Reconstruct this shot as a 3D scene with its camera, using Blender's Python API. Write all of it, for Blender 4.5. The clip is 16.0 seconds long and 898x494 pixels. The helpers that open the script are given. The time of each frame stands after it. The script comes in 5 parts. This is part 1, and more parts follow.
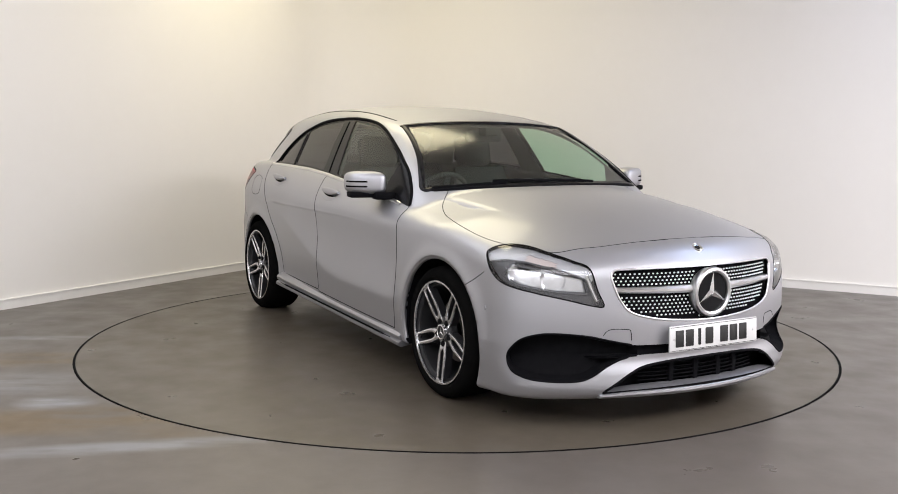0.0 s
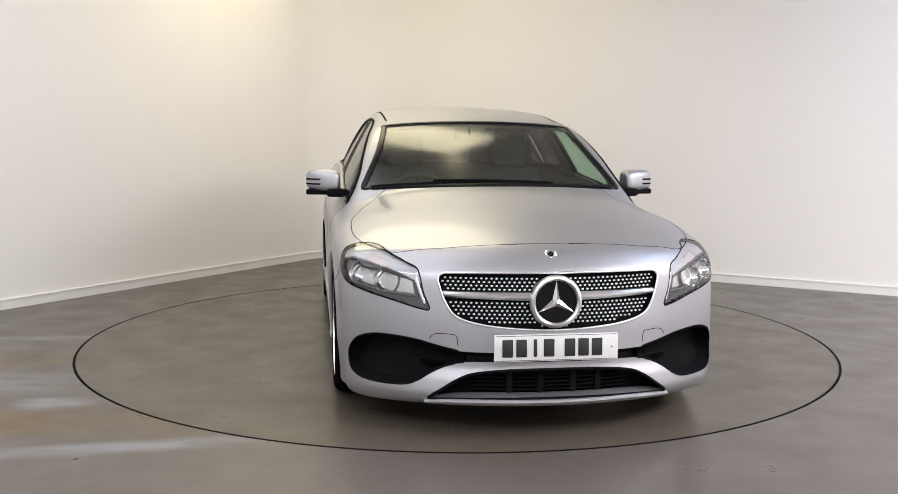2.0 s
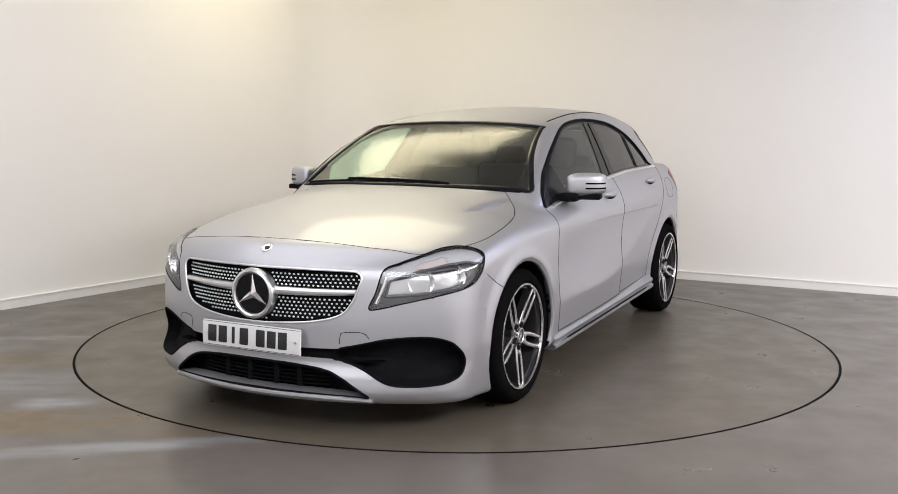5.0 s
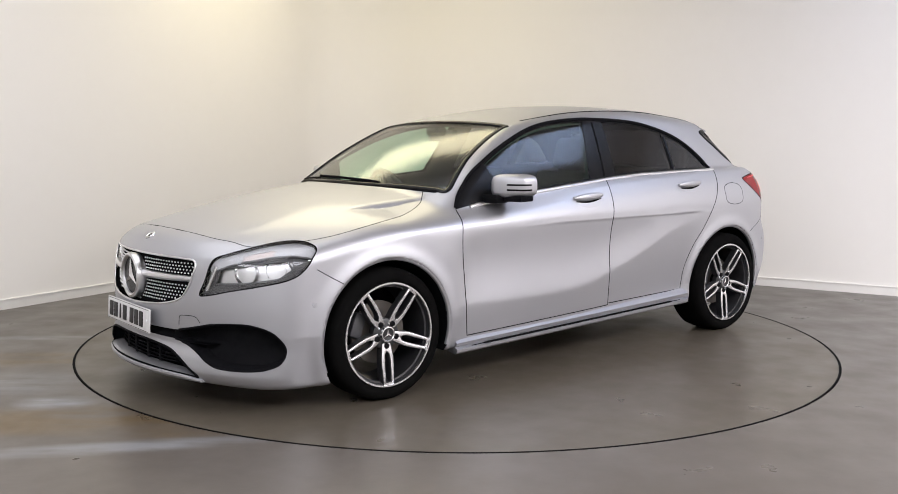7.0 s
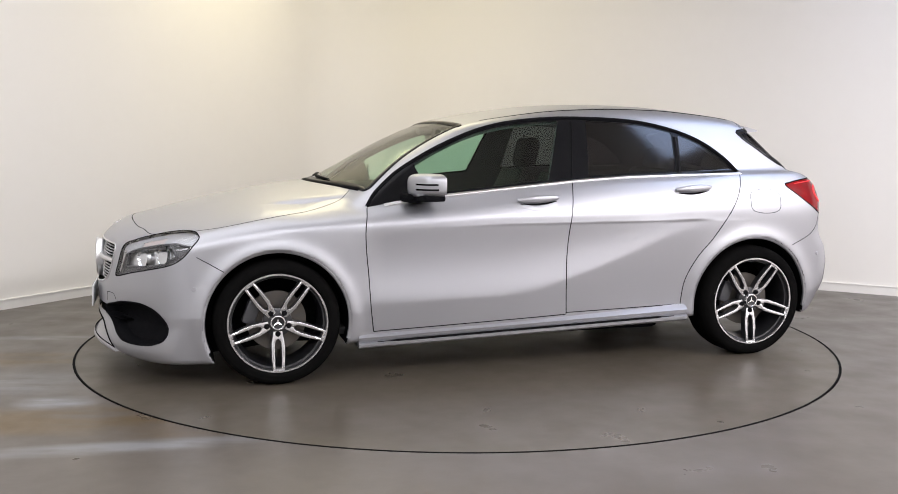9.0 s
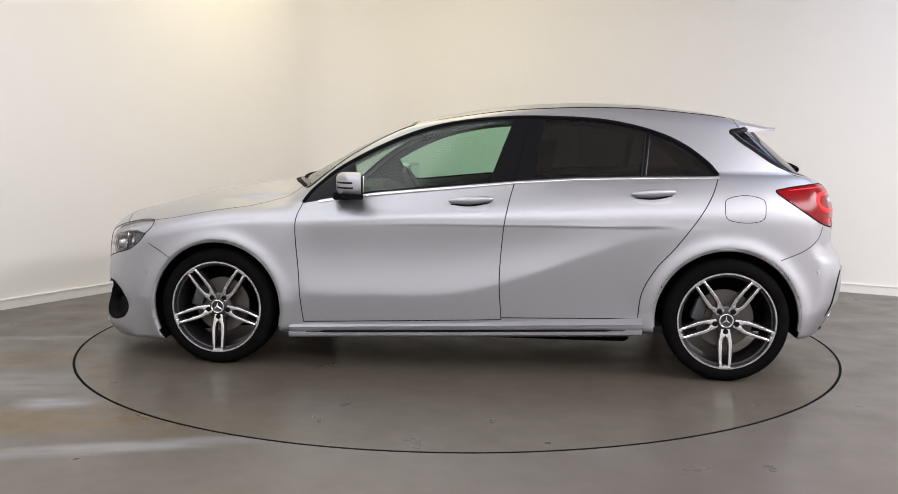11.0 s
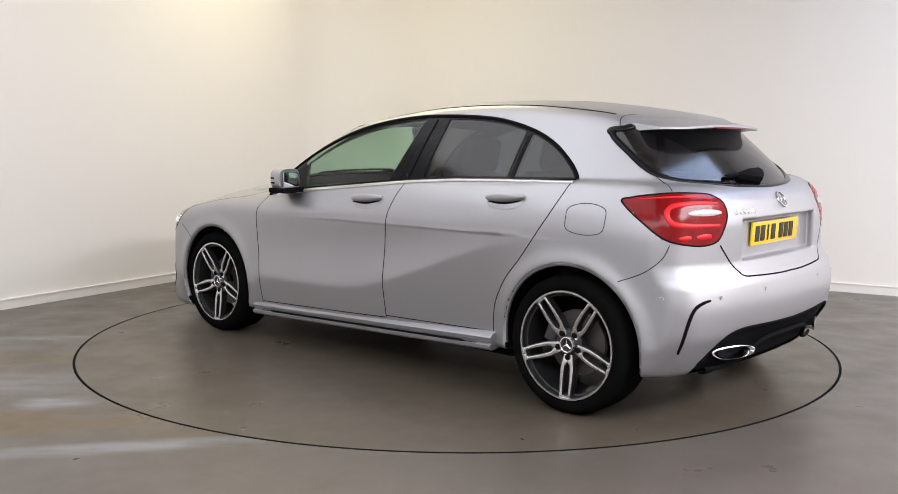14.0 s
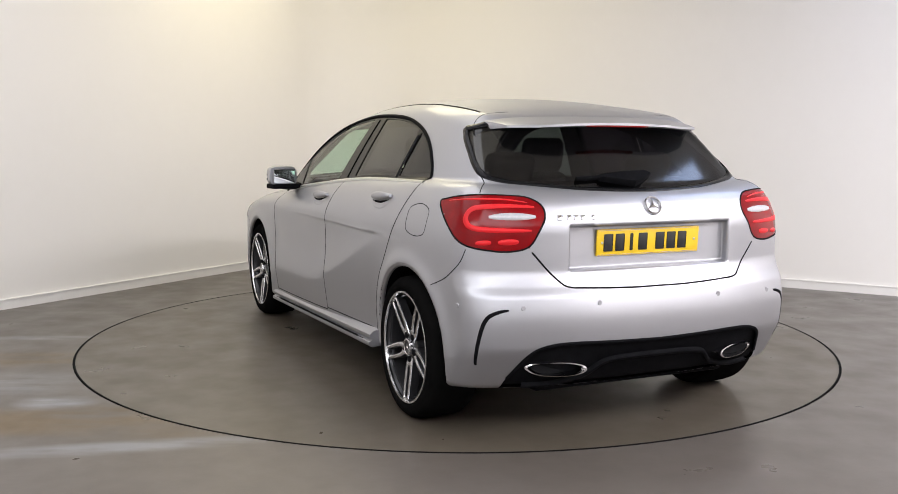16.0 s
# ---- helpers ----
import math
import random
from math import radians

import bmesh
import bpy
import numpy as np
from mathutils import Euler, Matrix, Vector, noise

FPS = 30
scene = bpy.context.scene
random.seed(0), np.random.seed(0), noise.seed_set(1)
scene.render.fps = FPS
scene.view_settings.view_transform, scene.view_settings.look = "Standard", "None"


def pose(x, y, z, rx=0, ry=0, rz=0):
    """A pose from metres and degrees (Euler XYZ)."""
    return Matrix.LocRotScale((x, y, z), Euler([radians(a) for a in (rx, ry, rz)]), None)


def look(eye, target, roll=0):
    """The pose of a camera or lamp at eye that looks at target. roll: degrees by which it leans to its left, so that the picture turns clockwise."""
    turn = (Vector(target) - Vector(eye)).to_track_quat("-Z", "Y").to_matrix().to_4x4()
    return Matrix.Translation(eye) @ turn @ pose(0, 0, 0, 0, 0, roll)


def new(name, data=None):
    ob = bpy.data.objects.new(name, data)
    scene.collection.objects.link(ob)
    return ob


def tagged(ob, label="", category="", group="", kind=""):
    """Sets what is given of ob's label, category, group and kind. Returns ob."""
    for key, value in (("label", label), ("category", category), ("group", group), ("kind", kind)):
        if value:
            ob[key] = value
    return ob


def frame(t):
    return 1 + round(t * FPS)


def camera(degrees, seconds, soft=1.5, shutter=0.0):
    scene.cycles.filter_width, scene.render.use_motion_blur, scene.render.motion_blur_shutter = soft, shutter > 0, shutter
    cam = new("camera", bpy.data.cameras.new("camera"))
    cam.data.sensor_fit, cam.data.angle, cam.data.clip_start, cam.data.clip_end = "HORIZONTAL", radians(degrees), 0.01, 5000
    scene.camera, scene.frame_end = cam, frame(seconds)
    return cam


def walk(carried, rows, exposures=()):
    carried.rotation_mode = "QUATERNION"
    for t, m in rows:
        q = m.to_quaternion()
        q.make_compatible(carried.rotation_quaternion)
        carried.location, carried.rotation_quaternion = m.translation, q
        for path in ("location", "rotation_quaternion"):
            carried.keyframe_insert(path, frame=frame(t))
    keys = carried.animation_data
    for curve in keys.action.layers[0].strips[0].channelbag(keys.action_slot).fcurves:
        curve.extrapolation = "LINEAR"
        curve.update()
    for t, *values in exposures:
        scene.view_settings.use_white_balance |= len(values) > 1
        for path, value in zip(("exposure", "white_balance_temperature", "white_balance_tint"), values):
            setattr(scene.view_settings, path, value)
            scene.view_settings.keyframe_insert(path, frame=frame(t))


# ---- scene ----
# ---- camera ----
cam = camera(50.74, 16.0, 0.9)
EYE = Vector((0, -5.880, 1.248))
YAW, PITCH, ROLL = radians(0.4713), radians(-6.698), 0.3713
AHEAD = Vector((-math.sin(YAW) * math.cos(PITCH), math.cos(YAW) * math.cos(PITCH), math.sin(PITCH)))
walk(cam, [(0.0, look(EYE, EYE + AHEAD, ROLL)), (16.0, look(EYE, EYE + AHEAD, ROLL))])

# ---- light ----
CORNER = Vector((-1.156, 4.17, 0))            # the room's far corner; the walls run off at nearly right angles
ALONG_A = Vector((.878, -.479, 0))            # along the back wall
ALONG_B = Vector((-.515, -.857, 0))           # along the side wall
ROOM, CEIL = 11.5, 3.5


def room(a, b, z=0.0):
    return CORNER + ALONG_A * a + ALONG_B * b + Vector((0, 0, z))


def panel(a, b, sx, sy, watts, colour, z=CEIL - .06):
    d = bpy.data.lights.new("ceiling_or_fill_lamp", "AREA")
    d.shape, d.size, d.size_y, d.energy, d.color = "RECTANGLE", sx, sy, watts, colour
    ob = new("ceiling_or_fill_lamp", d)
    turn = math.degrees(math.atan2(ALONG_A.y, ALONG_A.x))
    p = room(a, b, z)
    ob.matrix_world = pose(p.x, p.y, p.z, 0, 0, turn)
    return ob


WHITE, COOL, BLUE, WARM = (.985, .95, 1), (.93, .935, 1), (.52, .66, 1), (1, .90, .60)
# the next two are unseen fill panels, added to lift the left side
panel(3.4, 9.9, 3.0, 2.0, 120, COOL)
panel(2.2, 5.6, 3.2, 4.0, 62, COOL)
panel(6.3, 1.9, 1.0, 2.0, 28, BLUE)
panel(7.2, 8.8, 4.6, 2.6, 190, COOL)
# strong unseen fill, added to brighten the right wall and floor
panel(9.2, 4.0, 2.0, 4.4, 460, WHITE)
panel(1.5, 1.95, 2.5, 1.2, 42, WARM)
world = bpy.data.worlds.new("world")
scene.world = world
world.use_nodes = True
world.node_tree.nodes["Background"].inputs[0].default_value = (.8, .8, .85, 1)
world.node_tree.nodes["Background"].inputs[1].default_value = 0.02
scene.view_settings.exposure = 0.23


# ---- materials ----
def material(name, colour, rough=.5, metal=0.0, coat=0.0, coat_rough=.05, grain=None, bump=0.0, bump_scale=200, spec=.5, glow=None):
    """A principled surface; grain = (second colour, scale, amount) mixes in a cloudy variation of two sizes."""
    m = bpy.data.materials.new(name)
    m.use_nodes = True
    n, l = m.node_tree.nodes, m.node_tree.links
    b = n["Principled BSDF"]
    b.inputs["Base Color"].default_value = (*colour, 1)
    b.inputs["Roughness"].default_value = rough
    b.inputs["Metallic"].default_value = metal
    b.inputs["Coat Weight"].default_value = coat
    b.inputs["Coat Roughness"].default_value = coat_rough
    b.inputs["Specular IOR Level"].default_value = spec
    if glow:
        b.inputs["Emission Color"].default_value = (*glow[0], 1)
        b.inputs["Emission Strength"].default_value = glow[1]
    co = n.new("ShaderNodeTexCoord")
    if grain:
        big, fine = n.new("ShaderNodeTexNoise"), n.new("ShaderNodeTexNoise")
        big.inputs["Scale"].default_value, fine.inputs["Scale"].default_value = grain[1], grain[1] * 14
        big.inputs["Detail"].default_value = 5
        mix, add = n.new("ShaderNodeMix"), n.new("ShaderNodeMath")
        mix.data_type = "RGBA"
        mix.inputs[6].default_value, mix.inputs[7].default_value = (*colour, 1), (*grain[0], 1)
        add.operation = "MULTIPLY_ADD"
        ramp = n.new("ShaderNodeMapRange")
        ramp.inputs[1].default_value, ramp.inputs[2].default_value, ramp.inputs[4].default_value = .35, .7, grain[2]
        for tex in (big, fine):
            l.new(co.outputs["Object"], tex.inputs["Vector"])
        add.inputs[1].default_value = .3
        l.new(fine.outputs["Fac"], add.inputs[0])
        l.new(big.outputs["Fac"], add.inputs[2])
        l.new(add.outputs[0], ramp.inputs[0])
        l.new(ramp.outputs[0], mix.inputs[0])
        l.new(mix.outputs[2], b.inputs["Base Color"])
    if bump:
        tex, bu = n.new("ShaderNodeTexNoise"), n.new("ShaderNodeBump")
        tex.inputs["Scale"].default_value = bump_scale
        bu.inputs["Strength"].default_value, bu.inputs["Distance"].default_value = bump, .002
        l.new(co.outputs["Object"], tex.inputs["Vector"])
        l.new(tex.outputs["Fac"], bu.inputs["Height"])
        l.new(bu.outputs["Normal"], b.inputs["Normal"])
    return m


def glass(name, tint, base=.06, gloss_rough=.02):
    """Thin sheet of tinted glass: clear through, mirror-like by the angle; base is what both faces reflect head-on."""
    m = bpy.data.materials.new(name)
    m.use_nodes = True
    n, l = m.node_tree.nodes, m.node_tree.links
    n.remove(n["Principled BSDF"])
    tr, gl, mix, lw, po, ma = (n.new(k) for k in ("ShaderNodeBsdfTransparent", "ShaderNodeBsdfGlossy", "ShaderNodeMixShader", "ShaderNodeLayerWeight",
                                                  "ShaderNodeMath", "ShaderNodeMath"))
    tr.inputs[0].default_value = (*tint, 1)
    gl.inputs["Roughness"].default_value = gloss_rough
    lw.inputs[0].default_value = .5
    po.operation, ma.operation = "POWER", "MULTIPLY_ADD"
    po.inputs[1].default_value = 5
    ma.inputs[1].default_value, ma.inputs[2].default_value = 1 - base, base
    l.new(lw.outputs["Facing"], po.inputs[0])
    l.new(po.outputs[0], ma.inputs[0])
    l.new(ma.outputs[0], mix.inputs[0])
    l.new(tr.outputs[0], mix.inputs[1])
    l.new(gl.outputs[0], mix.inputs[2])
    l.new(mix.outputs[0], n["Material Output"].inputs[0])
    return m


def flaked_paint():
    """Silver metallic lacquer: fine flakes under a clear coat, faint dust."""
    m = material("silver_paint", (.435, .438, .462), .46, .9, .4, .12)
    n, l = m.node_tree.nodes, m.node_tree.links
    b = n["Principled BSDF"]
    co, flake, dust, rr, bu = (n.new(k) for k in ("ShaderNodeTexCoord", "ShaderNodeTexVoronoi", "ShaderNodeTexNoise", "ShaderNodeMapRange", "ShaderNodeBump"))
    flake.inputs["Scale"].default_value = 900
    dust.inputs["Scale"].default_value, dust.inputs["Detail"].default_value = 3, 6
    rr.inputs[3].default_value, rr.inputs[4].default_value = .43, .51
    bu.inputs["Strength"].default_value, bu.inputs["Distance"].default_value = .06, .0006
    for tex in (flake, dust):
        l.new(co.outputs["Object"], tex.inputs["Vector"])
    l.new(dust.outputs["Fac"], rr.inputs[0])
    l.new(rr.outputs[0], b.inputs["Roughness"])
    l.new(flake.outputs["Distance"], bu.inputs["Height"])
    l.new(bu.outputs["Normal"], b.inputs["Normal"])
    return m


PAINT = flaked_paint()
BLACK = material("satin_black_plastic", (.004, .004, .005), .6, spec=.02, bump=.15, bump_scale=500, grain=((.010, .010, .011), 30, .5))
GLOSS = material("gloss_black", (.005, .005, .006), .2, spec=.14, grain=((.012, .012, .013), 8, .4))
GAP = material("shut_line_shadow_rubber", (.008, .008, .009), .8, spec=.05, grain=((.006, .006, .006), 40, .5))
CHROME = material("chrome", (.82, .82, .83), .09, 1.0, grain=((.74, .74, .76), 20, .4))
SATIN = material("satin_silver_trim", (.74, .74, .75), .28, 1.0, grain=((.6, .6, .61), 25, .4))
RUBBER = material("tyre_rubber", (.004, .004, .004), .85, spec=0.0, grain=((.007, .0068, .0065), 14, .6), bump=.2, bump_scale=160)
ALLOY = material("machined_alloy_face", (.72, .72, .73), .24, .95, coat=.4, grain=((.62, .62, .63), 30, .5))
DARK_ALLOY = material("dark_grey_alloy", (.05, .05, .053), .3, .6, coat=.2, grain=((.028, .028, .03), 18, .5))
IRON = material("brake_iron", (.12, .115, .11), .5, .7, grain=((.16, .13, .10), 25, .4))
CLOTH = material("dark_upholstery", (.02, .02, .022), .8, grain=((.03, .029, .028), 40, .6), bump=.3, bump_scale=300)
LINING = material("grey_lining", (.11, .108, .104), .9, grain=((.09, .088, .084), 20, .5), bump=.2, bump_scale=400)
WINDSCREEN = glass("windscreen_glass", (.78, .89, .79), .105, .16)
SIDE_GLASS = glass("green_tinted_glass", (.56, .76, .66), .055, .11)
PRIVACY = glass("dark_privacy_glass", (.085, .078, .09), .07, .11)
LENS = glass("clear_lamp_lens", (.93, .94, .95))
LAMP_GREY = material("lamp_housing_grey", (.075, .075, .08), .4, .3, grain=((.10, .10, .105), 30, .5))
FROST = material("frosted_lamp_strip", (.55, .55, .57), .35, .2, bump=.5, bump_scale=120, grain=((.42, .42, .44), 60, .6))
AMBER = material("indicator_amber_tint", (.55, .49, .47), .35, .2, bump=.4, bump_scale=120, grain=((.6, .5, .48), 60, .6))
RED = material("red_lamp_plastic", (.25, .001, .003), .2, spec=.2, coat=.12, coat_rough=.03, grain=((.15, .002, .004), 12, .7))
RED_BRIGHT = material("bright_red_reflector", (.72, .016, .02), .35, spec=.3, bump=.4, bump_scale=150, grain=((.6, .012, .02), 40, .6))
PLATE_WHITE = material("white_plate", (.64, .64, .635), .35, grain=((.58, .58, .57), 12, .5))
PLATE_YELLOW = material("yellow_plate", (.78, .52, .02), .35, grain=((.7, .46, .015), 12, .5))
INK = material("plate_black", (.01, .01, .01), .5, grain=((.015, .015, .015), 20, .5))
PIN = material("bright_pin", (.85, .85, .86), .3, .3, grain=((.75, .75, .76), 60, .5))
MIRROR = material("mirror_glass", (.8, .82, .82), .02, 1.0, grain=((.78, .8, .8), 5, .3))


def floor_paint(name, colour, second, stains):
    """Worn grey floor paint: cloudy tone, scuffs, tyre dust and, where asked, long stains and pale repairs."""
    m = material(name, colour, .3, spec=.42)
    n, l = m.node_tree.nodes, m.node_tree.links
    b = n["Principled BSDF"]
    co = n.new("ShaderNodeTexCoord")

    def noise_of(scale, detail=4, stretch=None, low=.4, high=.65):
        tex, rr = n.new("ShaderNodeTexNoise"), n.new("ShaderNodeMapRange")
        tex.inputs["Scale"].default_value, tex.inputs["Detail"].default_value = scale, detail
        rr.inputs[1].default_value, rr.inputs[2].default_value = low, high
        if stretch:
            mp = n.new("ShaderNodeMapping")
            mp.inputs["Scale"].default_value, mp.inputs["Rotation"].default_value = stretch[0], (0, 0, stretch[1])
            l.new(co.outputs["Object"], mp.inputs[0])
            l.new(mp.outputs[0], tex.inputs["Vector"])
        else:
            l.new(co.outputs["Object"], tex.inputs["Vector"])
        l.new(tex.outputs["Fac"], rr.inputs[0])
        return rr.outputs[0]

    def over(base, top, fac, amount):
        mix, mu = n.new("ShaderNodeMix"), n.new("ShaderNodeMath")
        mix.data_type, mu.operation = "RGBA", "MULTIPLY"
        mu.inputs[1].default_value = amount
        l.new(fac, mu.inputs[0])
        l.new(mu.outputs[0], mix.inputs[0])
        if isinstance(base, tuple):
            mix.inputs[6].default_value = (*base, 1)
        else:
            l.new(base, mix.inputs[6])
        mix.inputs[7].default_value = (*top, 1)
        return mix.outputs[2]

    c = over(colour, second, noise_of(.9), .8)
    c = over(c, tuple(v * .8 for v in colour), noise_of(9, 6, None, .5, .75), .35)
    pale, brown = (.225, .23, .24), (.104, .070, .030)
    for top, x, y, ln, wd, turn, amount in stains:
        mp, le, rr, mu = n.new("ShaderNodeMapping"), n.new("ShaderNodeVectorMath"), n.new("ShaderNodeMapRange"), n.new("ShaderNodeMath")
        mp.vector_type, le.operation, mu.operation = "TEXTURE", "LENGTH", "MULTIPLY"
        mp.inputs["Location"].default_value, mp.inputs["Rotation"].default_value = (x, y, 0), (0, 0, radians(turn))
        mp.inputs["Scale"].default_value = (ln, wd, 1)
        l.new(co.outputs["Object"], mp.inputs[0])
        l.new(mp.outputs[0], le.inputs[0])
        l.new(le.outputs["Value"], rr.inputs[0])
        rr.inputs[1].default_value, rr.inputs[2].default_value = 1.15, .45
        l.new(rr.outputs[0], mu.inputs[0])
        l.new(noise_of(7, 6, ((.35, 1.6, 1), radians(-turn)), .32, .6), mu.inputs[1])
        c = over(c, pale if top == "pale" else brown, mu.outputs[0], amount)
    l.new(c, b.inputs["Base Color"])
    rough = n.new("ShaderNodeMapRange")
    rough.inputs[3].default_value, rough.inputs[4].default_value = .27, .42
    l.new(noise_of(4, 6, None, .3, .7), rough.inputs[0])
    l.new(rough.outputs[0], b.inputs["Roughness"])
    tex, bu = n.new("ShaderNodeTexNoise"), n.new("ShaderNodeBump")
    tex.inputs["Scale"].default_value = 45
    bu.inputs["Strength"].default_value, bu.inputs["Distance"].default_value = .04, .003
    l.new(co.outputs["Object"], tex.inputs["Vector"])
    l.new(tex.outputs["Fac"], bu.inputs["Height"])
    l.new(bu.outputs["Normal"], b.inputs["Normal"])
    return m


FLOOR = floor_paint("grey_floor_paint", (.103, .090, .078), (.086, .074, .062),
                    (("brown", -1.75, -1.86, .85, .22, 8, 1.0), ("brown", -2.45, -.75, .8, .2, 4, .95), ("brown", -1.2, -2.02, .5, .1, 12, .5), ("pale", -2.25, -1.28, .55, .24, 8, .5),
                     ("pale", -1.36, -2.22, .68, .085, 12, .72), ("pale", -1.865, -1.597, .19, .12, 0, 1.0), ("brown", -1.98, -1.95, .75, .16, 8, .9), ("pale", -2.62, -.2, .5, .07, 5, .7)))
DISC = floor_paint("grey_turntable_paint", (.092, .078, .060), (.077, .064, .047), ())
WALL = material("cream_wall_paint", (.80, .778, .745), .75, grain=((.77, .748, .71), .7, .6), bump=.08, bump_scale=120)
BACK_WALL = material("grey_wall_paint", (.76, .745, .72), .8, grain=((.73, .715, .69), .7, .6), bump=.08, bump_scale=120)
SKIRT = material("white_skirting_paint", (.80, .785, .76), .45, grain=((.74, .72, .69), 3, .6))
CEILING = material("white_ceiling_paint", (.8, .79, .77), .9, grain=((.76, .75, .73), 1, .5))


# ---- mesh helpers ----
def mesh_of(name, verts, faces, mat, smooth=True, normals=None):
    me = bpy.data.meshes.new(name)
    me.from_pydata([tuple(v) for v in verts], [], [tuple(int(i) for i in f) for f in faces])
    me.materials.append(mat)
    if smooth:
        me.polygons.foreach_set("use_smooth", [True] * len(me.polygons))
    if normals is not None:
        me.normals_split_custom_set_from_vertices([tuple(v) for v in normals])
    me.update()
    return me


def part(name, geo, mat, parent, label="", smooth=True, normals=None):
    """Links (verts, faces) or a bmesh as one mesh under a thing or a part."""
    if isinstance(geo, bmesh.types.BMesh):
        me = bpy.data.meshes.new(name)
        bmesh.ops.recalc_face_normals(geo, faces=geo.faces)
        geo.to_mesh(me)
        geo.free()
        me.materials.append(mat)
        me.polygons.foreach_set("use_smooth", [smooth] * len(me.polygons))
        if smooth:
            me.set_sharp_from_angle(angle=radians(38))
    elif isinstance(geo, bpy.types.Mesh):
        me = geo
    else:
        me = mesh_of(name, geo[0], geo[1], mat, smooth, normals)
    ob = new(name, me)
    if parent:
        ob.parent = parent
    return tagged(ob, label)


def thing(name, label, category, group="", kind=""):
    return tagged(new(name), label, category, group, kind)


def box(x0, x1, y0, y1, z0, z1, bevel=0.0, seg=2):
    bm = bmesh.new()
    bmesh.ops.create_cube(bm, size=1)
    for v in bm.verts:
        v.co = Vector((x0 + (v.co.x + .5) * (x1 - x0), y0 + (v.co.y + .5) * (y1 - y0), z0 + (v.co.z + .5) * (z1 - z0)))
    if bevel:
        bmesh.ops.bevel(bm, geom=list(bm.edges), offset=bevel, segments=seg, profile=.5, affect="EDGES")
    return bm


def lathe(profile, n=72, axis="y"):
    """Turns (radius, height) pairs about the y axis (or z)."""
    verts, faces = [], []
    k = len(profile)
    for i in range(n):
        a = 2 * math.pi * i / n
        for r, h in profile:
            p = (r * math.cos(a), h, r * math.sin(a)) if axis == "y" else (r * math.cos(a), r * math.sin(a), h)
            verts.append(p)
    for i in range(n):
        for j in range(k - 1):
            a, b = i * k + j, ((i + 1) % n) * k + j
            faces.append((a, b, b + 1, a + 1))
    bm = bmesh.new()
    vs = [bm.verts.new(v) for v in verts]
    for f in faces:
        bm.faces.new([vs[i] for i in f])
    bmesh.ops.remove_doubles(bm, verts=bm.verts, dist=1e-6)
    return bm


def prism(outline, h0, h1, plane="xz", bevel=0.0):
    """A closed outline in a plane, thick from h0 to h1 across it."""
    bm = bmesh.new()

    def at(p, h):
        return {"xz": (p[0], h, p[1]), "yz": (h, p[0], p[1]), "xy": (p[0], p[1], h)}[plane]
    lo = [bm.verts.new(at(p, h0)) for p in outline]
    hi = [bm.verts.new(at(p, h1)) for p in outline]
    bm.faces.new(lo)
    bm.faces.new(hi[::-1])
    for i in range(len(lo)):
        j = (i + 1) % len(lo)
        bm.faces.new((lo[i], hi[i], hi[j], lo[j]))
    if bevel:
        bmesh.ops.bevel(bm, geom=list(bm.edges), offset=bevel, segments=2, profile=.5, affect="EDGES")
    return bm


def join(*bms):
    out = bmesh.new()
    for bm in bms:
        me = bpy.data.meshes.new("tmp")
        bm.to_mesh(me)
        bm.free()
        out.from_mesh(me)
        bpy.data.meshes.remove(me)
    return out


def moved(bm, m):
    bmesh.ops.transform(bm, matrix=m, verts=bm.verts)
    return bm


# ---- the room ----
TABLE_R, SLIT = 2.244, .011


